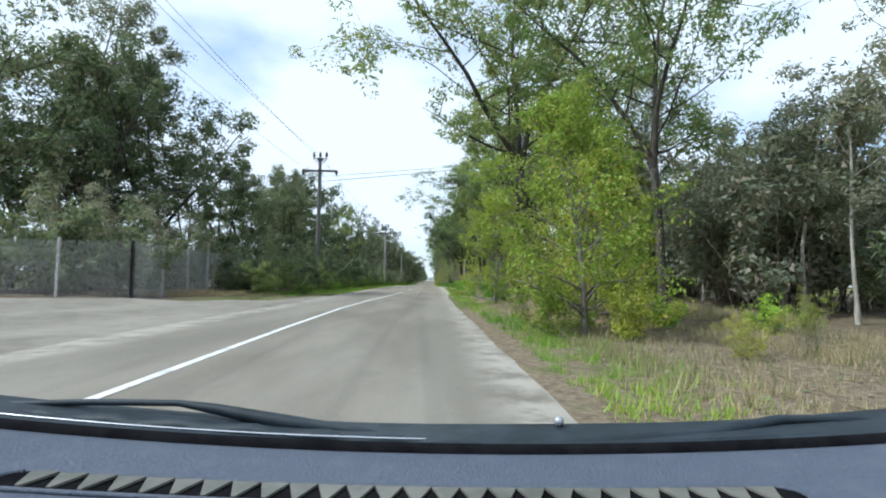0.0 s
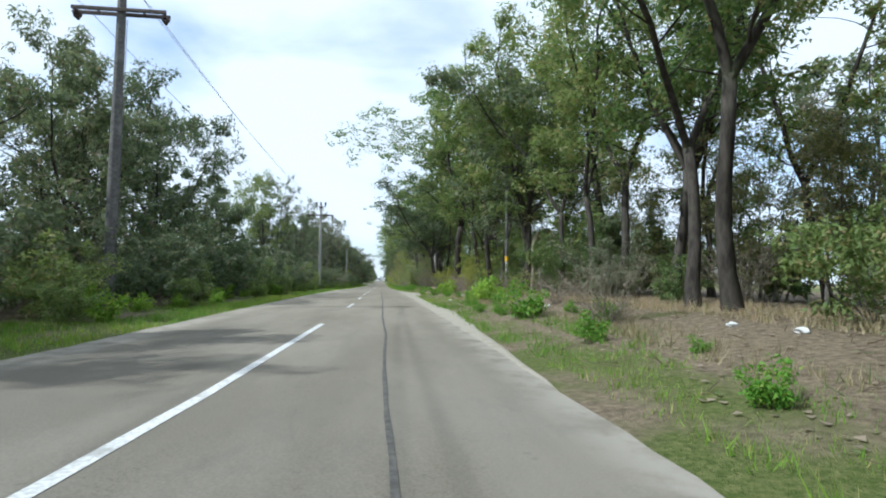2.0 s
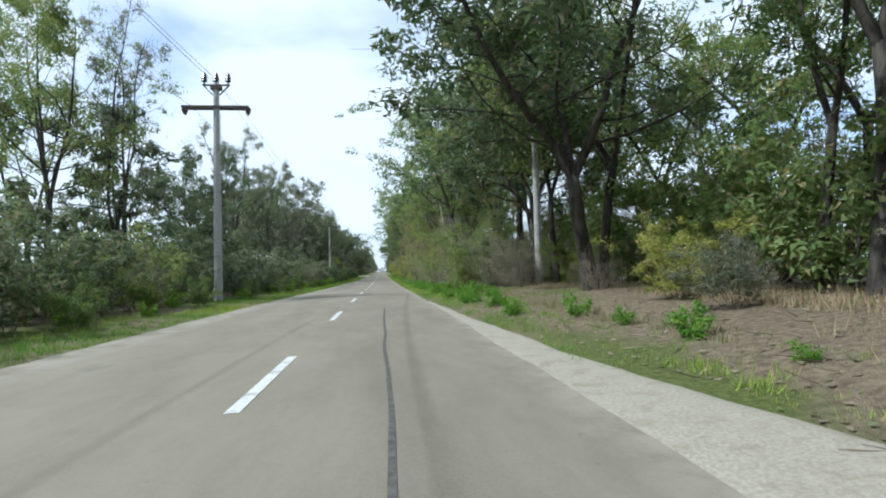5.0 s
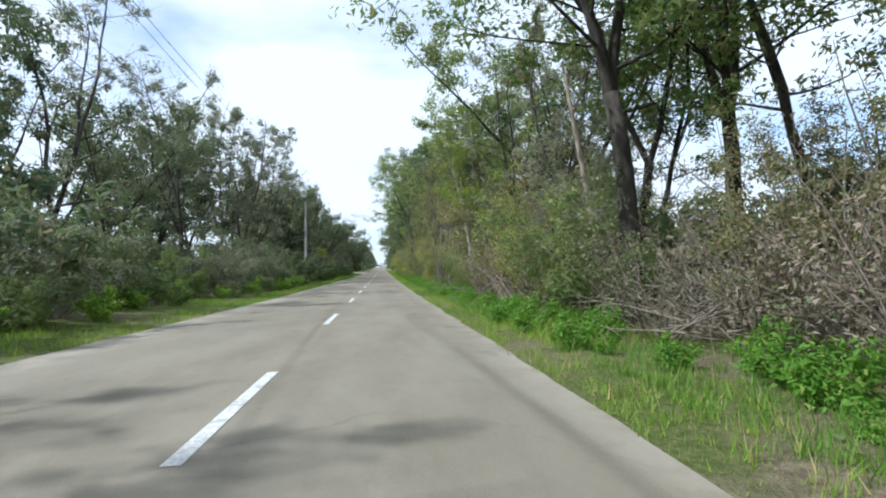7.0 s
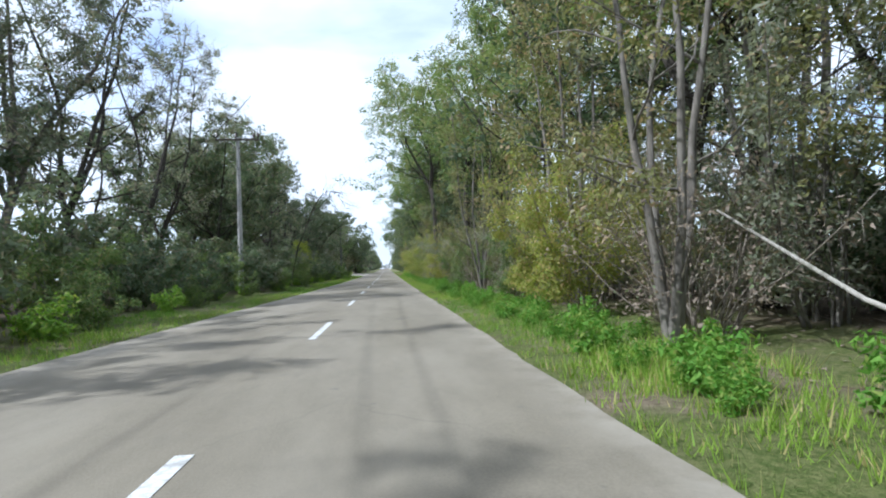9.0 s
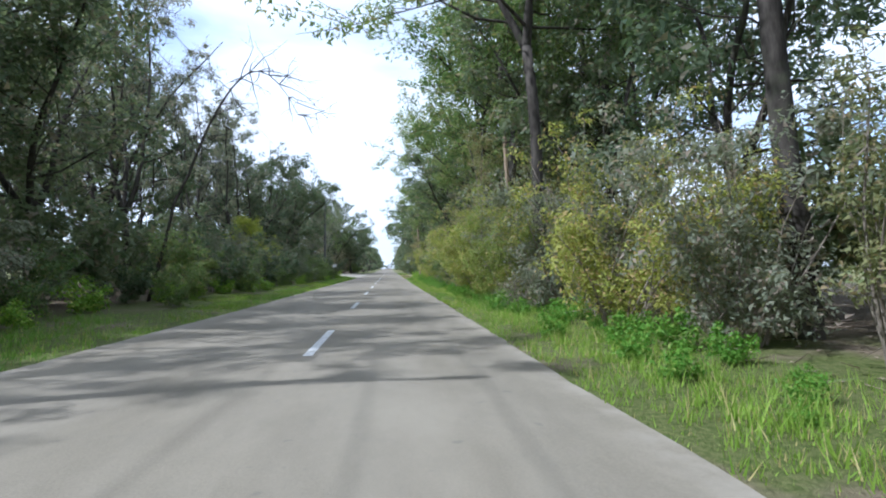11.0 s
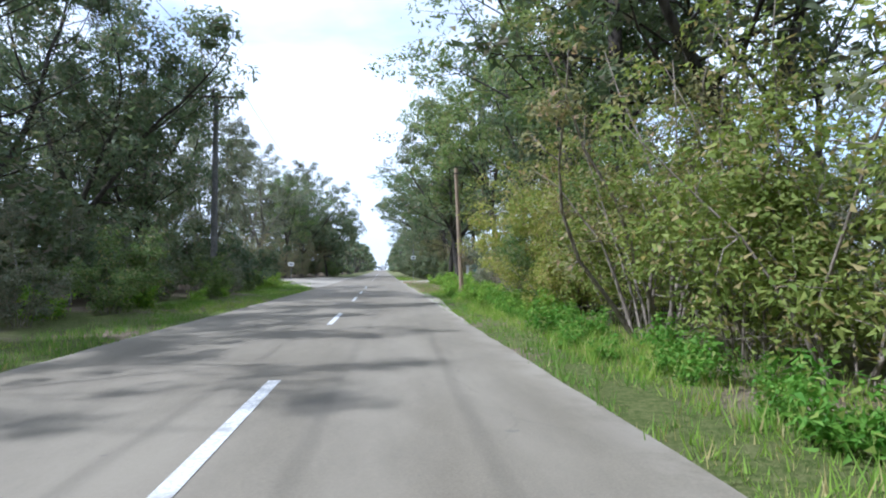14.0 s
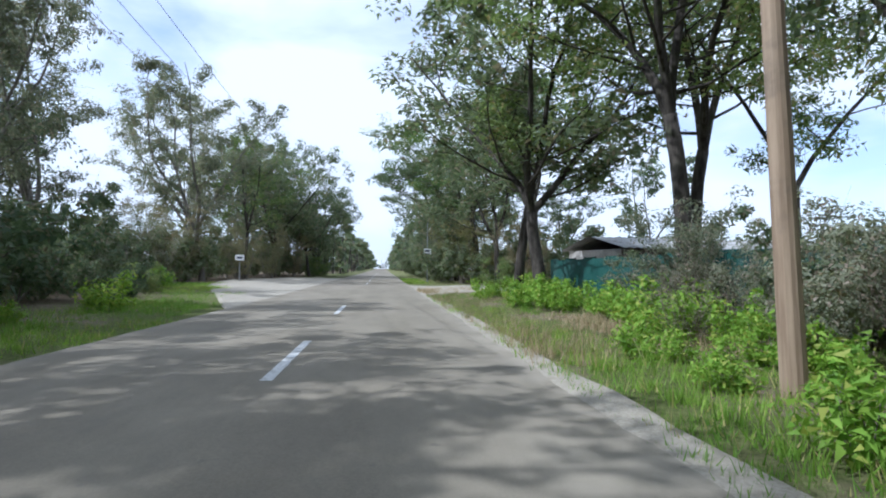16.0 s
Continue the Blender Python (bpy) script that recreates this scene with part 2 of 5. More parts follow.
def ground_material():
    m = Mat("verge_ground", rough=0.95, spec=0.1)
    fine = m.noise(9.0, 6.0, 0.7)
    soil = m.mix(m.ramp(fine, 0.3, 0.7), (0.14, 0.11, 0.075), (0.31, 0.25, 0.17))
    grass = m.mix(m.ramp(m.noise(14.0, 5.0, 0.7), 0.3, 0.7), (0.075, 0.11, 0.025), (0.19, 0.20, 0.075))
    litter = m.mix(m.ramp(m.noise(20.0, 5.0, 0.7), 0.3, 0.7), (0.07, 0.055, 0.035), (0.19, 0.15, 0.10))
    x, y = m.axis("X"), m.axis("Y")
    patch = m.noise(0.35, 5.0, 0.6)
    # dry open bank on the right for the first hundred metres, green verge elsewhere, leaf litter under the trees
    dry = m.math("MULTIPLY", m.ramp(m.math("ADD", m.math("ADD", x, m.math("MULTIPLY", patch, 1.6)), m.ramp(y, 18.0, 30.0, 1.8, 0.0)), 5.0, 6.4), m.ramp(m.math("ADD", y, m.math("MULTIPLY", patch, 16.0)), 92.0, 104.0, 1.0, 0.0))
    verge = m.mix(m.ramp(m.math("ADD", patch, m.math("MULTIPLY", dry, -0.22)), 0.36, 0.52), soil, grass)
    wood = m.ramp(m.math("ADD", m.math("ABSOLUTE", x), m.math("MULTIPLY", patch, 3.0)), 8.2, 11.0)
    wood = m.math("MULTIPLY", wood, m.ramp(dry, 0.0, 1.0, 1.0, 0.55))
    far = m.ramp(m.math("ABSOLUTE", x), 30.0, 36.0)
    field = m.mix(m.ramp(m.noise(0.02, 4.0, 0.6), 0.4, 0.6), (0.10, 0.13, 0.04), (0.24, 0.21, 0.11))
    m.color(m.mix(far, m.mix(wood, verge, litter), m.mix(m.ramp(fine, 0.3, 0.7, 0.0, 0.4), field, grass)))
    m.bump(m.math("ADD", fine, m.noise(40.0, 4.0)), 0.9, 0.05)
    return m.m


GROUND = ground_material()

# ---- the lie of the land ----
ROAD_Y = (-400, -40, 0, 35, 60, 80, 100, 130, 180, 240, 330, 430, 535, 700, 3500)
ROAD_Z = (-0.9, -0.28, 0.01, 0.22, 0.34, 0.32, 0.26, 0.0, -0.05, 0.0, 0.35, 0.9, 1.5, 2.2, 2.2)
_ys = np.arange(-400, 3501, 1.0)
_zs = np.convolve(np.pad(np.interp(_ys, ROAD_Y, ROAD_Z), 10, mode="edge"), np.ones(21) / 21, "valid")


def road_z(y):
    return float(np.interp(y, _ys, _zs))


def left_edge(y):
    return float(np.interp(y, (110, 140, 175, 240), (-4.0, -3.9, -3.4, -3.35)))


def right_edge(y):
    return float(np.interp(y, (7, 25, 60, 175), (3.42, 3.2, 3.16, 3.06)))


def line_x(y):
    """Where the centre line runs: it swings out beside the yard."""
    return float(np.interp(y, (7, 14, 21, 28, 36, 44, 55), (-0.95, -1.1, -1.15, -0.95, -0.46, -0.22, 0.0)))


def bumps(x, y, s=0.3):
    return noise.noise((x * s, y * s, 3.7)) + 0.5 * noise.noise((x * s * 2.3, y * s * 2.3, 9.1))


def ground_z(x, y):
    """Level of the ground: under the road just below it, then a verge, and a low bank on the right at first."""
    z = road_z(y)
    out = max(x - right_edge(y), left_edge(y) - x)
    if out < 0:
        return z - 0.05
    rise = min(1.0, out / 5.0)
    rise = rise * rise * (3 - 2 * rise)
    bank = 0.12
    if x > 0:
        bank = 0.15 + 0.40 * max(0.0, min(1.0, (108 - y) / 12)) * max(0.0, min(1.0, (y - 14) / 14))
    return z - 0.035 + bank * rise + 0.10 * bumps(x, y) * min(1.0, out / 1.5)


def mesh_object(name, verts, faces, material, smooth=False):
    me = bpy.data.meshes.new(name)
    me.from_pydata(verts if isinstance(verts, list) else verts.tolist(), [], faces if isinstance(faces, list) else faces.tolist())
    me.materials.append(material)
    if smooth:
        me.shade_smooth()
    me.update()
    return me


def grid_mesh(name, xs, ys, height, material, smooth=True):
    verts = [(x, y, height(x, y)) for y in ys for x in xs]
    n = len(xs)
    faces = [(j * n + i, j * n + i + 1, (j + 1) * n + i + 1, (j + 1) * n + i) for j in range(len(ys) - 1) for i in range(n - 1)]
    return mesh_object(name, verts, faces, material, smooth)


def part(name, data, material, parent, label=""):
    """Links a bmesh or mesh as one object under a thing or a part."""
    if isinstance(data, bmesh.types.BMesh):
        me = bpy.data.meshes.new(name)
        data.to_mesh(me)
        data.free()
        me.materials.append(material)
    else:
        me = data
    ob = new(name, me)
    ob.parent = parent
    if label:
        tagged(ob, label)
    return ob


def base(name, x, y, z, rz=0.0, label="", category="", group="", kind=""):
    ob = new(name)
    ob.matrix_world = pose(x, y, z, 0, 0, rz)
    return tagged(ob, label, category, group, kind)


_near = [x for x in np.arange(-14, 14.01, 0.7)]
_wide = [-3000, -1200, -500, -200, -90, -50, -36, -28, -22, -18] + _near + [18, 22, 28, 36, 50, 90, 200, 500, 1200, 3000]
_long = [-1500, -500, -200, -80] + list(np.arange(-50, 330, 1.0)) + list(range(334, 700, 8)) + [800, 1000, 1500, 2200, 3500]
tagged(new("ground", grid_mesh("ground", _wide, _long, ground_z, GROUND)),
       "roadside ground with dry soil, grass and leaf litter", "ground", kind="structure")


def road_mesh():
    ys = list(np.arange(-60, 330, 0.5)) + list(range(330, 701, 5))
    verts, faces = [], []
    cols = 9
    for y in ys:
        l = left_edge(y) + 0.05 * bumps(1.0, y, 0.5) + 0.045 * bumps(5.0, y, 2.3)
        r = right_edge(y) + 0.05 * bumps(2.0, y, 0.5) + 0.045 * bumps(7.0, y, 2.3)
        z = road_z(y)
        verts.append((l - 0.05, y, z - 0.14))
        for i in [0] + list(range(cols)) + [cols - 1]:
            x = l + (r - l) * i / (cols - 1)
            verts.append((x, y, z + 0.02 * (1 - (x / 3.4) ** 2)))
        verts.append((r + 0.05, y, z - 0.14))
    n = cols + 4
    for j in range(len(ys) - 1):
        for i in [0] + list(range(2, n - 3)) + [n - 2]:
            faces.append((j * n + i, j * n + i + 1, (j + 1) * n + i + 1, (j + 1) * n + i))
    return mesh_object("road", verts, faces, ASPHALT, True)


tagged(new("road", road_mesh()), "worn pale grey asphalt two-lane country road", "road", kind="structure")


def road_top(x, y):
    return road_z(y) + 0.02 * (1 - (x / 3.4) ** 2)


def strip(name, x, y0, y1, wide, material, wobble=0.0, lift=0.005, label="", category="", group=""):
    """A thin painted or poured line along the road."""
    n = max(2, int((y1 - y0) / 0.5) + 1)
    ys = np.linspace(y0, y1, n)
    verts, faces = [], []
    for y in ys:
        c = (line_x(y) if x == 0 else x) + wobble * bumps(x * 3, y, 0.25)
        w = wide * (1 + (0.25 * bumps(11.0, y, 2.0) if wobble else 0.04 * bumps(4.0, y, 4.0)))
        for s in (-0.5, 0.5):
            verts.append((c + s * w, y, road_top(c + s * w, y) + lift))
    faces = [(2 * i, 2 * i + 1, 2 * i + 3, 2 * i + 2) for i in range(n - 1)]
    return tagged(new(name, mesh_object(name, verts, faces, material)), label, category, group, "structure")


strip("lane_marking", 0.0, -60, 41.0, 0.13, PAINT, label="solid white painted centre line", category="road marking", group="centre line")
strip("lane_marking", 0.0, 41.0, 44.2, 0.13, PAINT, label="white painted centre dash", category="road marking", group="centre line")
for tip in [55.1 + 9 * k for k in range(20)] + [232.4, 240.6] + [267 + 9 * k for k in range(30)]:
    strip("lane_marking", 0.0, tip - 3.1, tip, 0.13, PAINT, label="white painted centre dash", category="road marking", group="centre line")
strip("tar_seam", 1.33, 30, 92, 0.05, TAR, 0.045, label="dark tar-filled crack along the lane", category="road crack")


def flat_patch(name, y0, y1, from_x, to_x, material, lift, label, cols=8, category="gravel"):
    """A thin sheet of gravel or paving between two edges given along y."""
    ys = np.linspace(y0, y1, max(6, int((y1 - y0) / 0.6)))
    verts = []
    for y in ys:
        a, b = from_x(y) + 0.07 * bumps(3.0, y, 0.9), to_x(y) + 0.06 * bumps(8.0, y, 0.9) + 0.04 * bumps(8.0, y, 2.7)
        for i in range(cols + 1):
            x = a + (b - a) * i / cols
            rim = 0.05 if i in (0, cols) or y in (ys[0], ys[-1]) else 0.0
            verts.append((x, y, max(ground_z(x, y), road_z(y) - 0.05) + lift - rim + 0.012 * bumps(x, y, 1.7)))
    n = cols + 1
    faces = [(j * n + i, j * n + i + 1, (j + 1) * n + i + 1, (j + 1) * n + i) for j in range(len(ys) - 1) for i in range(cols)]
    return tagged(new(name, mesh_object(name, verts, faces, material, True)), label, category, kind="structure")


def hump(y, a, b, soft):
    """1 between a and b, easing to 0 over soft metres."""
    v = max(0.0, min(1.0, (y - a) / soft + 0.5)) * max(0.0, min(1.0, (b - y) / soft + 0.5))
    return v * v * (3 - 2 * v)


flat_patch("gravel_layby", 36, 96, lambda y: right_edge(y) - 0.2, lambda y: right_edge(y) + float(np.interp(y, (36, 42, 50, 64, 69, 72, 74.5, 77.5, 81, 88, 96), (0.05, 0.4, 0.75, 0.6, 0.85, 1.3, 1.55, 1.2, 0.75, 0.4, 0.05))), GRAVEL, 0.045, "pale gravel shoulder beside the road")
flat_patch("gravel_margin", 214, 247, lambda y: right_edge(y) - 0.2, lambda y: right_edge(y) + 0.1 + 0.4 * hump(y, 220, 246, 8), GRAVEL, 0.045, "sandy margin beside the road")
flat_patch("apron", -40, 34, lambda y: float(np.interp(y, (-40, 21.8, 22.8, 27.0, 34.0), (-17.0, -17.0, -8.0, -5.6, -4.1))), lambda y: left_edge(y) + 0.3, APRON, 0.045, "worn pale asphalt apron beside the road", 16, "pavement")
flat_patch("gravel_pull_off", 239.5, 286, lambda y: float(np.interp(y, (239.5, 258, 274, 286), (-3.3, -9.8, -12.5, -3.6))), lambda y: left_edge(y) + 0.3, GRAVEL, 0.05, "pale gravel pull-off beside the road", 16)
flat_patch("gravel_entrance", 246, 262, lambda y: right_edge(y) - 0.25, lambda y: right_edge(y) + 0.1 + 11 * hump(y, 250, 259, 5), GRAVEL, 0.05, "pale gravel entrance beside the road", 10)


# ---- trees ----
def tube(verts, faces, points, radii, sides):
    """Adds a tapered tube along points."""
    start = len(verts)
    last = Vector((0, 0, 1))
    for i, p in enumerate(points):
        way = (points[min(i + 1, len(points) - 1)] - points[max(i - 1, 0)])
        way = way.normalized() if way.length > 1e-6 else last
        last = way
        u = way.orthogonal().normalized()
        ref = Vector((1, 0, 0)) if abs(way.x) < 0.9 else Vector((0, 1, 0))
        u = (ref - way * ref.dot(way)).normalized()
        v = way.cross(u)
        for k in range(sides):
            a = 2 * math.pi * k / sides
            verts.append(tuple(p + (u * math.cos(a) + v * math.sin(a)) * radii[i]))
    for i in range(len(points) - 1):
        for k in range(sides):
            a, b = start + i * sides + k, start + i * sides + (k + 1) % sides
            faces.append((a, b, b + sides, a + sides))
    faces.append(tuple(start + (len(points) - 1) * sides + k for k in range(sides)))


def leaf_mesh(name, rng, anchors, count, size, puff, material, folded=False, per=60):
    """Pointed leaves in loose clumps round the anchors, each clump's leaves facing out of it and up."""
    a = np.array(anchors)
    clumps = max(1, count // per)
    seat = a[rng.permutation(np.arange(max(clumps, len(a))) % len(a))[:clumps]] + rng.normal(0, puff * 0.35, (clumps, 3))
    girth = puff * 1.35 * rng.uniform(0.55, 1.4, clumps)
    which = rng.integers(0, clumps, count)
    out = rng.normal(0, 1, (count, 3))
    out /= np.linalg.norm(out, axis=1)[:, None]
    p = seat[which] + out * (girth[which] * rng.uniform(0.35, 1.12, count) ** 0.6)[:, None] * (1, 1, 0.72)
    p[:, 2] = np.maximum(p[:, 2], 0.03)
    up = out * 0.9 + rng.normal(0, 0.42, (count, 3)) + (0, 0, 0.55)
    up /= np.linalg.norm(up, axis=1)[:, None]
    along = rng.normal(0, 1, (count, 3)) + (0, 0, -0.35)
    along -= up * (along * up).sum(1)[:, None]
    along /= np.linalg.norm(along, axis=1)[:, None] + 1e-6
    side = np.cross(along, up)
    L = size * rng.uniform(0.6, 1.4, (count, 1))
    w = L * rng.uniform(0.30, 0.44, (count, 1))
    if not folded:
        verts = np.stack([p - along * L * 0.1 + side * w * 0.8, p + along * L * 1.3, p + along * L * 0.22 - side * w * 0.95], 1).reshape(-1, 3)
        return mesh_object(name, verts, np.arange(count * 3).reshape(-1, 3), material)
    verts = np.stack([p, p + along * L * 0.45 + side * w + up * L * 0.10, p + along * L, p + along * L * 0.45 - side * w + up * L * 0.10], 1).reshape(-1, 3)
    k = np.arange(count)[:, None] * 4
    faces = np.concatenate([k + (0, 1, 2), k + (0, 2, 3)], 1).reshape(-1, 3)
    return mesh_object(name, verts, faces, material)


def bend(rng, start, way, length, steps, wander, lift):
    """Points of a branch that wanders and lifts or droops."""
    points, d = [start.copy()], way.normalized()
    for _ in range(steps):
        d = (d + Vector(rng.normal(0, wander, 3)) + Vector((0, 0, lift))).normalized()
        points.append(points[-1] + d * (length / steps))
    return points


def make_tree(seed, tall, clear, spread, leaves, size, bark, leaf, girth=0.22, limbs=16, twigs=5, lean=0.04, forks=1, puff=0.34, thin_twigs=0, leaders=0):
    """Meshes of a tree: its trunk with limbs, and its crown of leaves. clear: height of the bare trunk; spread: reach of the limbs."""
    rng = np.random.default_rng(seed)
    verts, faces, anchors = [], [], []
    stems = []
    if leaders:
        low = bend(rng, Vector((0, 0, -0.15)), Vector((rng.normal(0, lean), rng.normal(0, lean), 1)), clear + 0.15, 5, 0.05, 0.02)
        tube(verts, faces, low, [girth * (1.5, 1.08, 0.98, 0.92, 0.88, 0.84)[i] for i in range(6)], 8)
        for f in range(leaders):
            a = 2 * math.pi * (f + rng.uniform(0, 0.6)) / leaders
            out = rng.uniform(0.2, 0.55)
            top = (tall - clear) * rng.uniform(0.82, 1.05)
            stem = bend(rng, low[-1] - Vector((0, 0, 0.1)), Vector((math.cos(a) * out, math.sin(a) * out, 1)), top, 9, 0.11, 0.05)
            radii = [girth * 0.62 * (1 - 0.93 * (i / 9) ** 0.85) + 0.012 for i in range(10)]
            tube(verts, faces, stem, radii, 7)
            stems.append((stem, radii, 0.0))
    for f in range(0 if leaders else forks):
        a = 2 * math.pi * (f + rng.uniform(0, 0.5)) / max(1, forks)
        out = Vector((math.cos(a), math.sin(a), 0)) * (0.16 if forks > 1 else lean)
        top = tall * rng.uniform(0.86, 1.0)
        stem = bend(rng, Vector((0, 0, -0.15)), Vector((out.x, out.y, 1)), top, 9, 0.055, 0.02)
        g = girth * (0.75 if forks > 1 else 1.0)
        radii = [g * (1.45 if i == 0 else 1.0) * (1 - 0.9 * (i / 9) ** 0.9) + 0.012 for i in range(10)]
        tube(verts, faces, stem, radii, 8)
        stems.append((stem, radii, clear / tall))
    for n in range(limbs):
        stem, radii, first = stems[n % len(stems)]
        u = (n + rng.uniform(0, 0.9)) / limbs
        h = max(0.06, first) + (1 - max(0.06, first)) * u * 0.95
        s = h * 9
        i = min(8, int(s))
        p = stem[i].lerp(stem[i + 1], s - i)
        turn = n * 2.4 + rng.uniform(-0.5, 0.5)
        reach = spread * (0.35 + 0.75 * math.sin(math.pi * min(1.0, 0.28 + 0.72 * u))) * rng.uniform(0.7, 1.15)
        rise = 0.25 + 0.9 * u + rng.uniform(-0.2, 0.2)
        way = Vector((math.cos(turn), math.sin(turn), rise))
        limb = bend(rng, p, way, reach, 5, 0.16, 0.05)
        r = max(0.02, radii[i] * rng.uniform(0.32, 0.5))
        tube(verts, faces, limb, [r * (1 - 0.17 * k) for k in range(6)], 4)
        anchors += [tuple(q) for q in limb[3:]]
        for k in range(twigs):
            v = rng.uniform(0.3, 1.0) * 5
            j = min(4, int(v))
            q = limb[j].lerp(limb[j + 1], v - j)
            side = Vector(rng.normal(0, 1, 3)) + (limb[j + 1] - limb[j]).normalized() * 0.9 + Vector((0, 0, 0.15))
            twig = bend(rng, q, side, reach * rng.uniform(0.22, 0.45), 3, 0.25, 0.04)
            tube(verts, faces, [twig[0], twig[3]], [r * 0.36, r * 0.1], 3)
            anchors += [tuple(z) for z in twig[1:]]
            for _ in range(thin_twigs):
                w = twig[rng.integers(1, 4)]
                fine = bend(rng, w, Vector(rng.normal(0, 1, 3)) + Vector((0, 0, 0.5)), rng.uniform(0.5, 1.1), 2, 0.2, 0.1)
                tube(verts, faces, fine, [0.012, 0.008, 0.004], 3)
    return mesh_object("trunk", verts, faces, bark, True), leaf_mesh("crown", rng, anchors, leaves, size, puff, leaf, leaf is LEAF_BRIGHT, 42)


def make_shrub(seed, tall, spread, stems, leaves, size, bark, leaf, puff=0.22, low=0.15, thick=0.022, folded=False, per=60):
    """Meshes of a shrub: its many stems, and its leaves down to near the ground."""
    rng = np.random.default_rng(seed)
    verts, faces, anchors = [], [], []
    for n in range(stems):
        a = 2 * math.pi * (n + rng.uniform(0, 0.8)) / stems
        root = Vector((math.cos(a), math.sin(a), 0)) * spread * 0.22 * rng.uniform(0.2, 1)
        reach = tall * rng.uniform(0.7, 1.08)
        way = Vector((math.cos(a) * spread / tall * 0.75, math.sin(a) * spread / tall * 0.75, 1))
        stem = bend(rng, root - Vector((0, 0, 0.1)), way, reach, 6, 0.14, 0.0)
        r = thick * rng.uniform(0.7, 1.4)
        tube(verts, faces, stem, [r * (1 - 0.14 * i) for i in range(7)], 4)
        anchors += [tuple(p) for i, p in enumerate(stem) if p.z > low * tall]
        for k in range(4):
            j = rng.integers(1, 6)
            side = Vector(rng.normal(0, 1, 3)) * 0.8 + Vector((math.cos(a), math.sin(a), 0.35))
            twig = bend(rng, stem[j], side, spread * rng.uniform(0.2, 0.5), 3, 0.25, -0.02)
            tube(verts, faces, [twig[0], twig[1], twig[3]], [r * 0.45, r * 0.3, r * 0.1], 3)
            anchors += [tuple(p) for p in twig[1:] if p.z > low * tall * 0.7]
    return mesh_object("stem_frame", verts, faces, bark, True), leaf_mesh("foliage", rng, anchors, leaves, size, puff, leaf, folded or leaf is LEAF_BRIGHT, per)


KINDS = {}


def kind(name, label, category, meshes):
    KINDS.setdefault(name, []).append((label, category, meshes))


for s in range(3):
    kind("oak", "tall broadleaf tree with dark trunk and green crown", "tree",
         make_tree(10 + s, 15.0, 5.0, 5.2, 21000, 0.130, BARK_DARK, LEAF_MID, 0.19, 36, 6, leaders=3, puff=0.36))
for s in range(2):
    kind("dark", "tall dark-leaved roadside tree with spreading crown", "tree",
         make_tree(20 + s, 14.0, 3.2, 4.2, 15000, 0.165, BARK_DARK, LEAF_DARK, 0.17, 40, 6, leaders=3, puff=0.38))
for s in range(2):
    kind("ash", "tall grey-green tree with thin feathery crown", "tree",
         make_tree(30 + s, 17.0, 4.2, 3.7, 19000, 0.14, BARK_GREY, LEAF_GREY, 0.18, 36, 6, puff=0.33, thin_twigs=1, leaders=4))
for s in range(2):
    kind("bare", "tall half-bare tree with grey twigs and few leaves", "tree",
         make_tree(40 + s, 17.0, 3.8, 3.8, 6000, 0.115, BARK_DARK, LEAF_GREY, 0.17, 32, 6, puff=0.24, thin_twigs=3, leaders=3))
for s in range(2):
    kind("forked", "slender many-stemmed tree with thinning crown", "tree",
         make_tree(50 + s, 11.5, 2.5, 3.0, 7000, 0.09, BARK_GREY, LEAF_OLIVE, 0.12, 18, 5, forks=4, puff=0.32))
for s in range(3):
    kind("slim", "slender dark-trunked woodland tree with high thin crown", "tree",
         make_tree(55 + s, 16.0, 4.5, 2.9, 9000, 0.132, BARK_DARK, LEAF_MID, 0.15, 24, 5, leaders=2, puff=0.33, lean=0.09))
for s in range(2):
    kind("high", "tall broadleaf tree with high crown spreading over the road", "tree",
         make_tree(65 + s, 17.0, 8.0, 5.4, 16000, 0.132, BARK_DARK, LEAF_MID, 0.18, 34, 6, leaders=3, puff=0.36))
for s in range(2):
    kind("young", "young bright green roadside tree with dense foliage", "tree",
         make_tree(60 + s, 7.4, 0.45, 2.4, 20000, 0.082, BARK_GREY, LEAF_BRIGHT, 0.075, 40, 7, puff=0.26))
for s in range(2):
    kind("sapling", "thin pale-stemmed sapling with sparse leaves", "tree",
         make_tree(70 + s, 6.5, 2.6, 1.1, 3000, 0.085, BARK_PALE, LEAF_GREY, 0.05, 12, 3, puff=0.24))
for s in range(3):
    kind("back_tree", "woodland tree with dull green crown behind the roadside", "tree",
         make_tree(75 + s, 14.5, 3.6, 4.3, 4600, 0.26, BARK_DARK, LEAF_DARK, 0.17, 14, 3, leaders=3, puff=0.42))
for s in range(3):
    kind("thicket", "dense dark green roadside thicket shrub", "shrub",
         make_shrub(80 + s, 4.2, 2.3, 8, 3600, 0.172, BARK_GREY, LEAF_DARK, 0.32))
for s in range(2):
    kind("bush", "green leafy roadside bush", "shrub", make_shrub(90 + s, 3.4, 1.9, 9, 5000, 0.112, BARK_GREY, LEAF_MID, 0.28))
for s in range(2):
    kind("yellow", "yellow-green roadside bush with thin leaves", "shrub",
         make_shrub(100 + s, 5.0, 2.1, 12, 7500, 0.10, TWIG_DRY, LEAF_YELLOW, 0.28))
for s in range(2):
    kind("pale", "grey-green roadside bush with small leaves", "shrub",
         make_shrub(105 + s, 4.2, 2.0, 12, 6000, 0.10, TWIG_DRY, LEAF_GREY, 0.28))
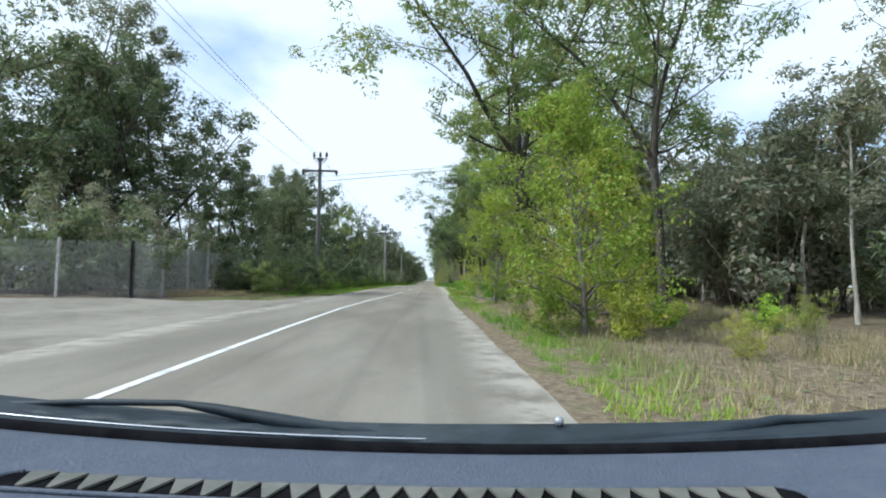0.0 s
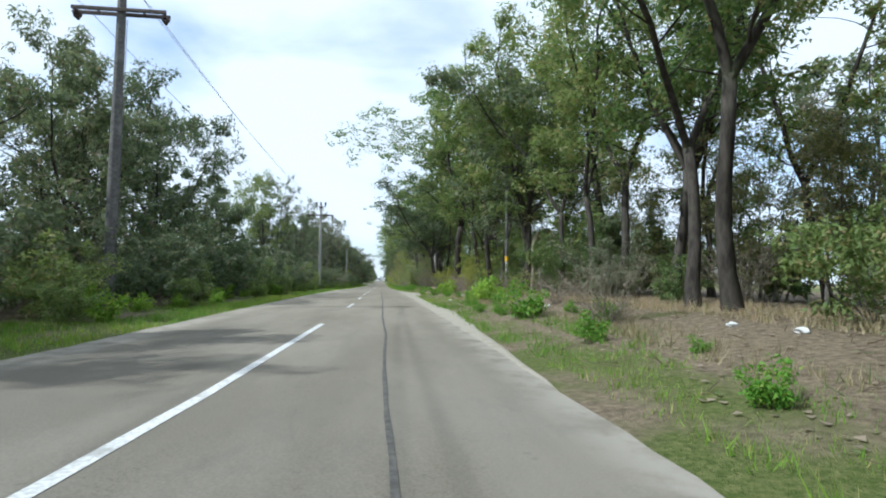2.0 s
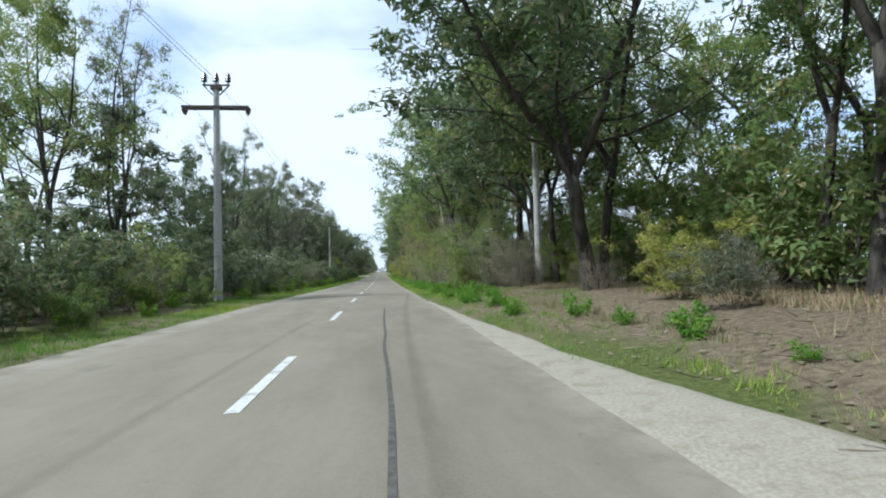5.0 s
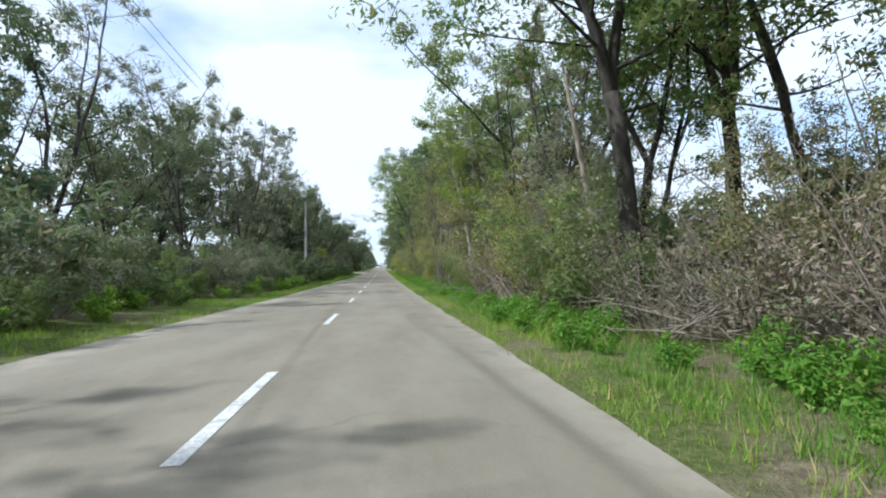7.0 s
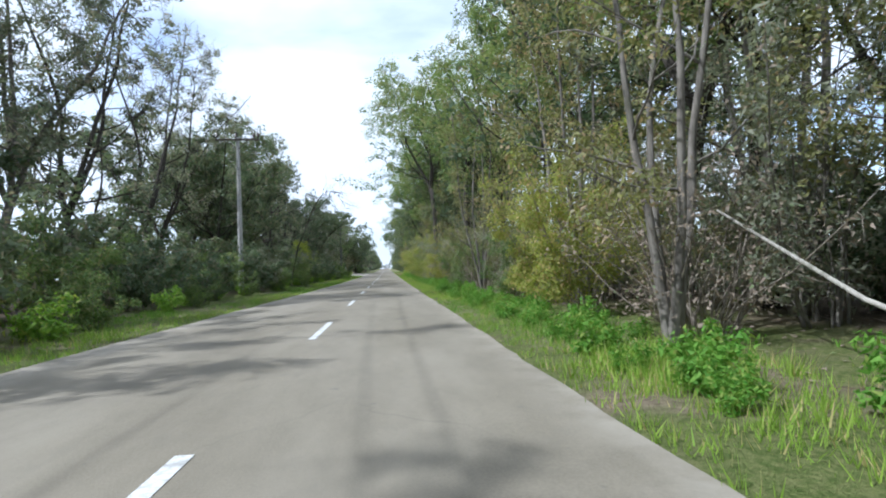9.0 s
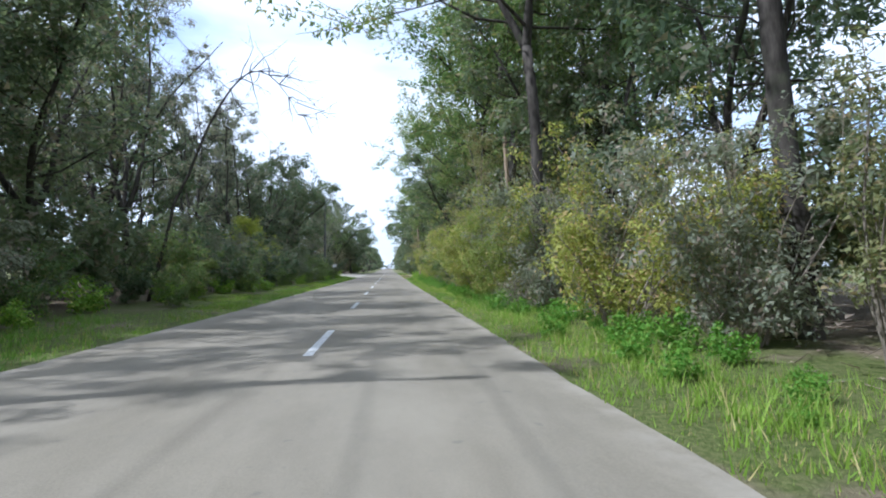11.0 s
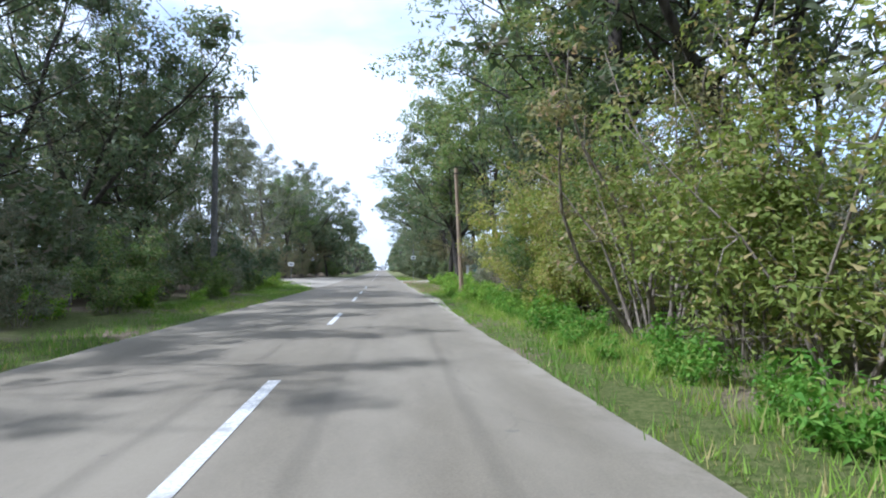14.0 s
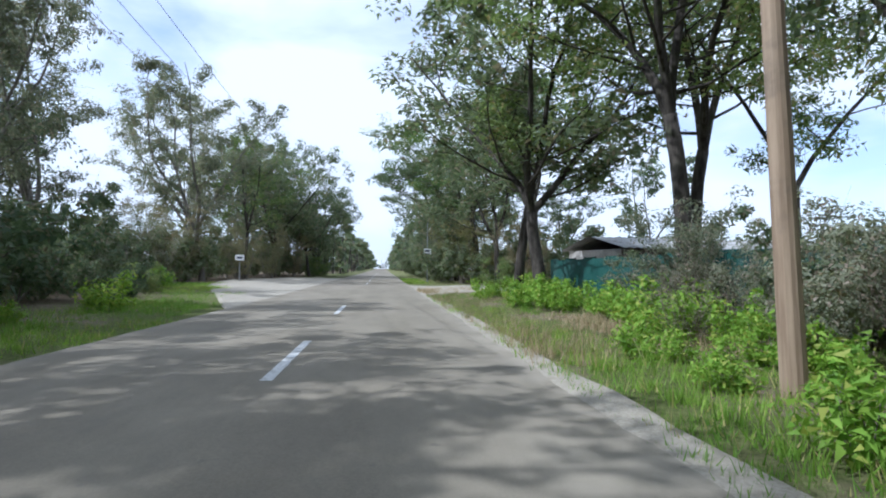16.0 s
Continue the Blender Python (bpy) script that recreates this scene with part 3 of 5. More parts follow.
for s in range(2):
    kind("deadbush", "tangle of pale dead branches with no leaves", "branches",
         make_shrub(190 + s, 3.6, 4.2, 15, 60, 0.05, DEAD_WOOD, LEAF_BROWN, 0.3, thick=0.032))
for s in range(2):
    kind("bright", "low bright green leafy bush beside the road", "shrub",
         make_shrub(115 + s, 3.0, 1.4, 11, 5200, 0.08, BARK_GREY, LEAF_BRIGHT, 0.2, low=0.05, thick=0.016, per=30))
for s in range(2):
    kind("drybush", "dry brown twiggy bush", "shrub", make_shrub(110 + s, 3.6, 2.0, 34, 2400, 0.062, TWIG_DRY, LEAF_BROWN, 0.24, thick=0.017, per=10))
for s in range(2):
    kind("low", "small bright green weed bush", "shrub", make_shrub(120 + s, 1.15, 0.65, 9, 1050, 0.096, BARK_GREY, WEED_GREEN, 0.15, thick=0.008, per=12))
# the fuller bushes of the hedge beside the road
for s in range(2):
    kind("hedge_green", "dense small-leaved green roadside bush", "shrub",
         make_shrub(140 + s, 4.4, 2.0, 13, 11500, 0.083, TWIG_DRY, LEAF_MID, 0.27))
    kind("hedge_yellow", "yellow-green roadside bush with small leaves", "shrub",
         make_shrub(150 + s, 5.2, 2.0, 14, 15500, 0.074, TWIG_DRY, LEAF_YELLOW, 0.30))
    kind("hedge_pale", "grey-green roadside bush with small leaves", "shrub",
         make_shrub(160 + s, 4.4, 2.0, 14, 10500, 0.08, TWIG_DRY, LEAF_GREY, 0.26))
    kind("hedge_thin", "thin pale-stemmed bush losing its leaves", "shrub",
         make_shrub(170 + s, 5.6, 1.7, 12, 4200, 0.075, TWIG_DRY, LEAF_OLIVE, 0.2, low=0.3, thick=0.036, per=24))
for s in range(3):
    kind("scrub", "tall tangled roadside scrub with thin stems and " + ("olive", "brown-green", "grey-green")[s] + " leaves", "shrub",
         make_shrub(180 + s, 7.2, 2.6, 13, 13000, 0.082, BARK_GREY, (LEAF_OLIVE, LEAF_RUSSET, LEAF_GREY)[s], 0.27, low=0.10, thick=0.034, per=40))
for s in range(2):
    kind("back_shrub", "dull green woodland undergrowth shrub", "shrub",
         make_shrub(130 + s, 4.6, 2.8, 4, 1700, 0.27, BARK_GREY, LEAF_DARK, 0.42))


def plant(name, which, x, y, size=1.0, turn=0.0, wide=1.0, sink=0.02, group="", z=None):
    label, category, (stems, crown) = KINDS[which][int(turn * 7) % len(KINDS[which])]
    ob = new(name)
    ob.matrix_world = Matrix.Translation((x, y, (ground_z(x, y) if z is None else z) - sink)) @ Matrix.Rotation(turn, 4, "Z") @ Matrix.Diagonal((size * wide, size * wide, size, 1))
    tagged(ob, label, category, group)
    part("trunk" if category == "tree" else "stem_frame", stems, None, ob)
    part("crown" if category == "tree" else "foliage", crown, None, ob)
    return ob


rng = random.Random(4)


def turned():
    return rng.uniform(0, 6.28)


# the trees that stand out: kind, x, y, size, width
for which, x, y, size, wide in (
    ("young", 5.4, 12.9, 0.86, 0.98), ("young", 6.5, 15.8, 0.76, 0.9), ("young", 4.9, 24.8, 0.70, 0.95), ("oak", 6.7, 28.2, 1.22, 1.1), ("slim", 7.8, 32.0, 1.0, 1.1), ("slim", 8.7, 36.2, 1.0, 1.1), ("slim", 9.4, 43.5, 1.0, 1.1), ("slim", 10.8, 47.0, 1.0, 1.2), ("slim", 8.8, 41.0, 1.12, 1.0), ("slim", 10.4, 50.0, 1.1, 1.0), ("slim", 8.8, 66.5, 1.1, 1.1), ("oak", 8.0, 77.5, 1.1, 1.5), ("dark", 7.4, 89.0, 1.05, 1.2), ("dark", 8.4, 98.0, 1.0, 1.1), ("ash", 18.5, 20.0, 0.8, 1.0), ("ash", 10.8, 30.0, 0.85, 1.1),
    ("oak", 7.0, 113.8, 1.05, 1.15), ("slim", 8.1, 116.4, 0.9, 1.0), ("oak", 9.4, 105.2, 1.0, 1.2), ("oak", 10.5, 115.0, 1.0, 1.1), ("bare", 8.4, 121.0, 0.75, 1.1), ("forked", 8.4, 137.2, 0.8, 0.9), ("slim", 7.6, 143.5, 0.95, 1.4), ("slim", 9.8, 129.0, 1.0, 1.2), ("bare", 8.9, 123.4, 0.7, 0.9), ("bare", 10.3, 126.2, 0.8, 0.9), ("slim", 10.6, 134.0, 1.0, 1.2), ("dark", 8.2, 149.0, 1.05, 1.1), ("oak", 8.4, 163.0, 1.0, 1.05), ("oak", 10.5, 140.0, 0.9, 1.0), ("dark", 9.0, 173.0, 0.95, 1.0), ("bare", 9.2, 142.5, 0.8, 1.1), ("oak", 9.6, 156.0, 0.95, 1.1),
    ("oak", 9.2, 182.0, 1.1, 1.0), ("oak", 8.8, 190.5, 1.1, 1.15), ("oak", 9.0, 199.5, 1.05, 1.1), ("slim", 9.6, 193.6, 1.0, 1.3), ("high", 7.3, 195.0, 1.0, 1.15), ("high", 7.3, 214.8, 1.0, 1.1), ("high", 7.4, 169.0, 0.95, 1.1), ("bare", 7.8, 127.5, 0.75, 0.9), ("dark", 10.0, 61.2, 1.1, 1.0), ("dark", 11.2, 196.5, 1.0, 1.1), ("slim", 10.2, 203.5, 1.0, 1.2), ("young", 7.6, 222.3, 0.68, 1.0), ("slim", 15.0, 239.5, 0.9, 1.0), ("slim", 9.3, 72.0, 1.0, 1.1), ("slim", 10.5, 71.4, 1.1, 1.1), ("slim", 9.4, 59.8, 1.0, 1.1), ("slim", 8.7, 68.9, 1.0, 1.1), ("slim", 9.9, 75.0, 1.05, 1.2), ("forked", 5.7, 186.6, 0.78, 1.0), ("young", -9.6, 205.5, 0.85, 1.0), ("bare", -13.4, 190.0, 0.95, 1.0), ("bare", -17.5, 198.5, 1.0, 0.9), ("bare", -14.0, 204.0, 1.0, 1.0), ("ash", -15.5, 212.5, 1.05, 0.9), ("ash", -16.5, 219.0, 1.0, 0.9), ("dark", -17.0, 38.0, 1.15, 1.0), ("dark", -25.5, 37.0, 1.25, 1.0), ("bare", -14.0, 170.5, 1.0, 1.0), ("dark", -11.6, 226.0, 1.05, 1.0), ("dark", -12.6, 236.5, 0.95, 0.9), ("ash", -12.6, 266.0, 0.95, 1.15), ("dark", -10.8, 283.5, 1.12, 1.1), ("oak", -12.0, 276.0, 0.92, 1.0), ("dark", 8.4, 256.5, 0.92, 1.1), ("dark", 7.8, 270.5, 0.98, 1.2), ("dark", 9.0, 228.5, 1.0, 0.9), ("slim", 10.4, 230.0, 0.95, 1.0), ("slim", 11.8, 231.5, 0.9, 1.1), ("slim", 8.6, 217.5, 0.9, 1.2), ("dark", 9.0, 212.3, 1.1, 1.1), ("bare", 9.6, 206.0, 0.8, 1.1), ("dark", 8.8, 178.5, 1.0, 1.0), ("oak", 8.0, 221.0, 1.15, 1.1),
    ("oak", 8.6, 235.5, 1.0, 1.1), ("dark", 7.0, 242.3, 1.05, 1.35), ("slim", 6.4, 244.0, 0.95, 1.3), ("dark", 10.8, 225.4, 0.85, 1.1), ("oak", 9.9, 19.2, 0.95, 0.9), ("oak", 11.0, 239.5, 1.0, 1.1), ("oak", 9.0, 266.0, 1.0, 1.3), ("dark", 8.0, 279.0, 1.0, 1.25), ("dark", 8.0, 293.0, 0.95, 1.25), ("oak", 10.5, 256.0, 0.95, 1.3),
    ("forked", 5.4, 139.6, 0.9, 0.9), ("forked", 6.2, 145.0, 0.8, 0.9), ("forked", 5.8, 157.0, 0.8, 0.9),
    ("dark", -18.5, 34.5, 1.15, 1.0), ("ash", -20.5, 36.5, 1.2, 1.0), ("dark", -23.0, 31.5, 1.3, 1.1), ("dark", -21.5, 40.0, 1.0, 1.1), ("dark", -14.5, 48.0, 0.8, 1.0), ("dark", -14.5, 61.0, 1.0, 0.95), ("dark", -12.6, 55.3, 0.9, 0.8), ("dark", -13.8, 68.5, 1.05, 0.85),
    ("oak", -14.0, 100.3, 0.96, 0.85), ("bare", -12.5, 103.6, 0.95, 0.8), ("dark", -14.5, 84.0, 0.7, 1.0), ("dark", -13.8, 121.0, 0.95, 0.9), ("bare", -13.5, 129.5, 1.05, 1.0), ("dark", -14.5, 135.5, 0.95, 0.9), ("bare", -13.0, 141.0, 0.98, 1.0),
    ("ash", -14.4, 155.6, 1.06, 1.0), ("bare", -12.0, 157.5, 1.05, 1.1), ("bare", -12.5, 166.0, 1.08, 1.0), ("dark", -16.0, 147.0, 1.05, 1.0), ("dark", -12.5, 176.0, 0.9, 1.0), ("ash", -14.5, 184.5, 1.0, 1.0),
    ("dark", -20.0, 195.0, 1.3, 0.9), ("dark", -19.6, 202.0, 1.3, 0.9), ("bare", -12.4, 209.0, 1.0, 1.0), ("dark", -12.2, 216.0, 1.05, 0.95), ("bare", -12.5, 222.0, 1.0, 1.1), ("dark", -11.8, 231.5, 1.05, 0.9), ("dark", -17.5, 234.0, 1.0, 1.0), ("ash", -9.9, 239.0, 0.72, 0.8), ("ash", -14.5, 249.0, 0.78, 1.0), ("dark", -18.0, 252.0, 0.8, 1.0),
    ("ash", -15.0, 270.0, 0.98, 1.1), ("dark", -11.8, 290.8, 1.32, 1.0), ("dark", -7.8, 290.0, 0.9, 1.2), ("dark", -13.0, 296.0, 1.1, 1.2), ("dark", -7.6, 299.0, 0.8, 1.3), ("dark", -9.0, 303.0, 0.9, 1.1), ("ash", -15.0, 281.0, 0.75, 1.0),
):
    plant("tree", which, x, y, size, turned(), wide, group="roadside trees")


def row(which, y0, y1, step, x0, x1, small, big, group, name="shrub", wide=1.0, skip=()):
    """Plants a loose row along the road; skip: stretches left open."""
    y = y0
    while y < y1:
        x = rng.uniform(x0, x1)
        yy = y + rng.uniform(-0.35, 0.35) * step
        if not any(a < yy < b for a, b in skip):
            k = which[rng.randrange(len(which))]
            plant(name, k, x, yy, rng.uniform(small, big), turned(), wide * rng.uniform(0.9, 1.15), group=group)
        y += step * rng.uniform(0.8, 1.2)


PULL_OFF = ((236.5, 287),)


def thicket_mass(name, which, spots, label, stems=True):
    """Many alike shrubs or trees of the woodland's depth, joined into one mass."""
    ob = tagged(base(name, 0, 0, 0), label, "undergrowth", kind="stuff")
    for n, title in enumerate(("stem_mass", "leaf_mass")):
        if n == 0 and not stems:
            continue
        allv, alli, alls, start, corner = [], [], [], 0, 0
        for x, y, size, turn in spots:
            me = KINDS[which][int(turn * 7) % len(KINDS[which])][2][n]
            co = np.empty(len(me.vertices) * 3)
            index = np.empty(len(me.loops), dtype=np.int32)
            first = np.empty(len(me.polygons), dtype=np.int32)
            me.vertices.foreach_get("co", co)
            me.loops.foreach_get("vertex_index", index)
            me.polygons.foreach_get("loop_start", first)
            co = co.reshape(-1, 3) * size
            c, q = math.cos(turn), math.sin(turn)
            allv.append(np.c_[co[:, 0] * c - co[:, 1] * q + x, co[:, 0] * q + co[:, 1] * c + y, co[:, 2] + ground_z(x, y) - 0.02])
            alli.append(index + start)
            alls.append(first + corner)
            start += len(co)
            corner += len(index)
        joined = bpy.data.meshes.new(title)
        joined.vertices.add(start)
        joined.vertices.foreach_set("co", np.concatenate(allv).ravel())
        joined.loops.add(corner)
        joined.loops.foreach_set("vertex_index", np.concatenate(alli))
        joined.polygons.add(sum(len(k) for k in alls))
        joined.polygons.foreach_set("loop_start", np.concatenate(alls))
        joined.materials.append(me.materials[0])
        joined.update(calc_edges=True)
        part(title, joined, None, ob)


def spots(y0, y1, step, x0, x1, small, big, skip=()):
    out, y = [], y0
    while y < y1:
        if not any(a < y < b for a, b in skip):
            out.append((rng.uniform(x0, x1), y, rng.uniform(small, big), turned()))
        y += step * rng.uniform(0.8, 1.2)
    return out


# left: a hedge of thickets, taller shrubs and trees behind
row(("thicket", "thicket", "bush", "thicket", "pale"), 34, 178, 3.1, -8.2, -7.0, 0.5, 0.9, "left hedge")
for x, y, size in ((-10.2, 33.5, 0.55), (-8.6, 34.6, 0.6), (-13.2, 34.0, 0.8), (-12.9, 37.5, 0.9)):
    plant("shrub", "thicket", x, y, size, turned(), group="left hedge")
row(("thicket", "pale", "bush", "thicket"), 180, 300, 3.2, -7.8, -6.6, 0.45, 0.85, "left hedge", skip=PULL_OFF)
thicket_mass("undergrowth", "thicket", spots(36, 300, 4.4, -12.0, -9.8, 0.9, 1.25, PULL_OFF) + spots(243, 287, 2.7, -16, -13.5, 0.8, 1.25), "dense dark green thicket behind the verge")
thicket_mass("undergrowth", "thicket", [(x, 27.0 + rng.uniform(0, 3), rng.uniform(0.85, 1.3), turned()) for x in range(-32, -11, 2)], "dense green thicket behind the yard fence")
for x, y, size in ((-13.2, 27.2, 0.8), (-16.4, 28.5, 0.9), (-12.8, 31.6, 0.75), (-14.6, 36.0, 0.85)):
    plant("shrub", "scrub", x, y, size, 0.3, group="left hedge")
thicket_mass("weeds", "bush", spots(36, 236, 9.0, -6.4, -5.8, 0.25, 0.5), "green bushes on the verge")
for y in (239.0, 241.5, 244.0, 246.5, 249.0, 251.5, 254.0, 256.5):
    x = float(np.interp(y, (239.5, 258), (-5.6, -12.0))) - rng.uniform(0.2, 1.0)
    plant("shrub", ("bush", "thicket", "low")[int(y) % 3], x, y, (0.4, 0.35, 1.0)[int(y) % 3], turned(), group="left hedge")
    plant("shrub", "thicket", x - 3.2, y + 0.8, rng.uniform(0.6, 0.9), turned(), group="left hedge")
row(("sapling",), 190, 225, 3.0, -9.5, -8.6, 0.5, 0.7, "left saplings", "tree")
row(("back_tree",), 44, 310, 10.0, -19, -14.5, 0.72, 0.98, "left woodland", "tree", skip=PULL_OFF)
row(("back_tree",), -10, 310, 26.0, -30, -23, 0.9, 1.15, "left woodland", "tree")
thicket_mass("undergrowth", "back_shrub", spots(36, 310, 6.0, -19, -14.5, 1.0, 1.4, PULL_OFF), "dense dull green undergrowth inside the wood", False)
# right: open dry bank with saplings and trunks at first, then a thick hedge close to the road
row(("bush", "drybush", "yellow", "pale", "drybush"), 58, 98, 2.0, 7.0, 9.0, 0.22, 0.42, "right bank bushes")
row(("sapling",), 15, 44, 1.2, 13.0, 18.0, 0.8, 1.3, "right saplings", "tree")
thicket_mass("undergrowth", "pale", [(13.5 + (k * 2.3) % 6.5, 19.0 + k * 0.7, rng.uniform(1.2, 1.75), turned()) for k in range(24)], "dense grey-green saplings and scrub at the edge of the wood")
row(("slim",), 46, 106, 4.4, 8.6, 11.0, 0.75, 1.05, "right wood edge", "tree")
row(("slim", "sapling", "slim"), 30, 106, 5.0, 11.5, 15.0, 0.8, 1.05, "right wood edge", "tree")
row(("slim",), 110, 226, 11.0, 9.5, 12.0, 0.75, 0.95, "right wood edge", "tree")
thicket_mass("undergrowth", "bush", spots(33, 104, 6.0, 9.0, 11.5, 0.35, 0.6), "green bushes between the trunks of the bank")
thicket_mass("undergrowth", "drybush", spots(34, 104, 5.0, 8.8, 11.5, 0.35, 0.65), "dry brown bushes between the trunks of the bank")
thicket_mass("undergrowth", "bush", spots(34, 104, 5.0, 14.5, 18, 0.75, 1.2), "green bushes at the edge of the wood")
row(("back_tree",), 8, 60, 9.0, 16, 22, 0.45, 0.65, "right woodland", "tree")
row(("back_tree",), 106, 230, 27.0, 14.0, 18.0, 0.6, 0.85, "right woodland", "tree")
row(("back_tree",), 0, 310, 18.0, 20, 27, 0.7, 0.95, "right woodland", "tree", skip=((106, 258),))
thicket_mass("undergrowth", "back_shrub", spots(0, 310, 4.6, 14.5, 19, 0.65, 1.0, ((228, 262),)) + spots(104, 222, 2.6, 10.6, 13.2, 0.7, 1.05) + [(x, 264.0 + rng.uniform(-2, 4), rng.uniform(0.9, 1.3), turned()) for x in range(11, 48, 3)], "dense dull green undergrowth inside the wood", False)
row(("drybush", "hedge_pale", "hedge_thin", "hedge_yellow", "drybush", "hedge_thin", "hedge_green"), 108, 168, 2.5, 5.5, 6.7, 0.5, 0.85, "right hedge", skip=((119.5, 127.0), (133.0, 139.0)))
row(("scrub",), 117, 152, 3.2, 7.5, 9.0, 0.7, 1.05, "right scrub", skip=((131.0, 137.5),))
row(("scrub",), 154, 214, 9.0, 7.2, 8.8, 0.5, 0.72, "right scrub")
thicket_mass("undergrowth", "scrub", spots(103, 118, 2.6, 10.5, 13.5, 0.6, 0.85), "brown-green scrub behind the fallen branches")
thicket_mass("undergrowth", "scrub", spots(34, 106, 5.0, 12.0, 15.5, 0.7, 1.0), "olive-green scrub behind the trunks of the bank")
row(("drybush",), 96, 110, 2.4, 5.8, 8.2, 0.45, 0.75, "right hedge")
row(("hedge_yellow", "hedge_green", "hedge_thin", "hedge_pale", "hedge_yellow", "hedge_green"), 169, 226, 2.1, 5.3, 6.3, 0.66, 0.95, "right hedge", skip=((219.5, 230),))
row(("hedge_thin", "forked", "hedge_thin"), 106, 226, 6.5, 8.4, 10.8, 0.8, 1.1, "right hedge", skip=((133.0, 138.0), (219, 230)))
thicket_mass("weeds", "low", spots(37, 236, 3.6, -7.4, -5.9, 0.4, 0.95), "green weeds at the foot of the hedge", False)
thicket_mass("weeds", "low", spots(92, 226, 0.6, 4.0, 5.4, 0.2, 0.6) + spots(26, 92, 2.2, 4.4, 6.4, 0.2, 0.5), "bright green weeds along the verge", False)
thicket_mass("far_hedge", "thicket", spots(264, 310, 3.0, 5.8, 7.5, 0.7, 1.1), "green hedge along the road beyond the entrance")
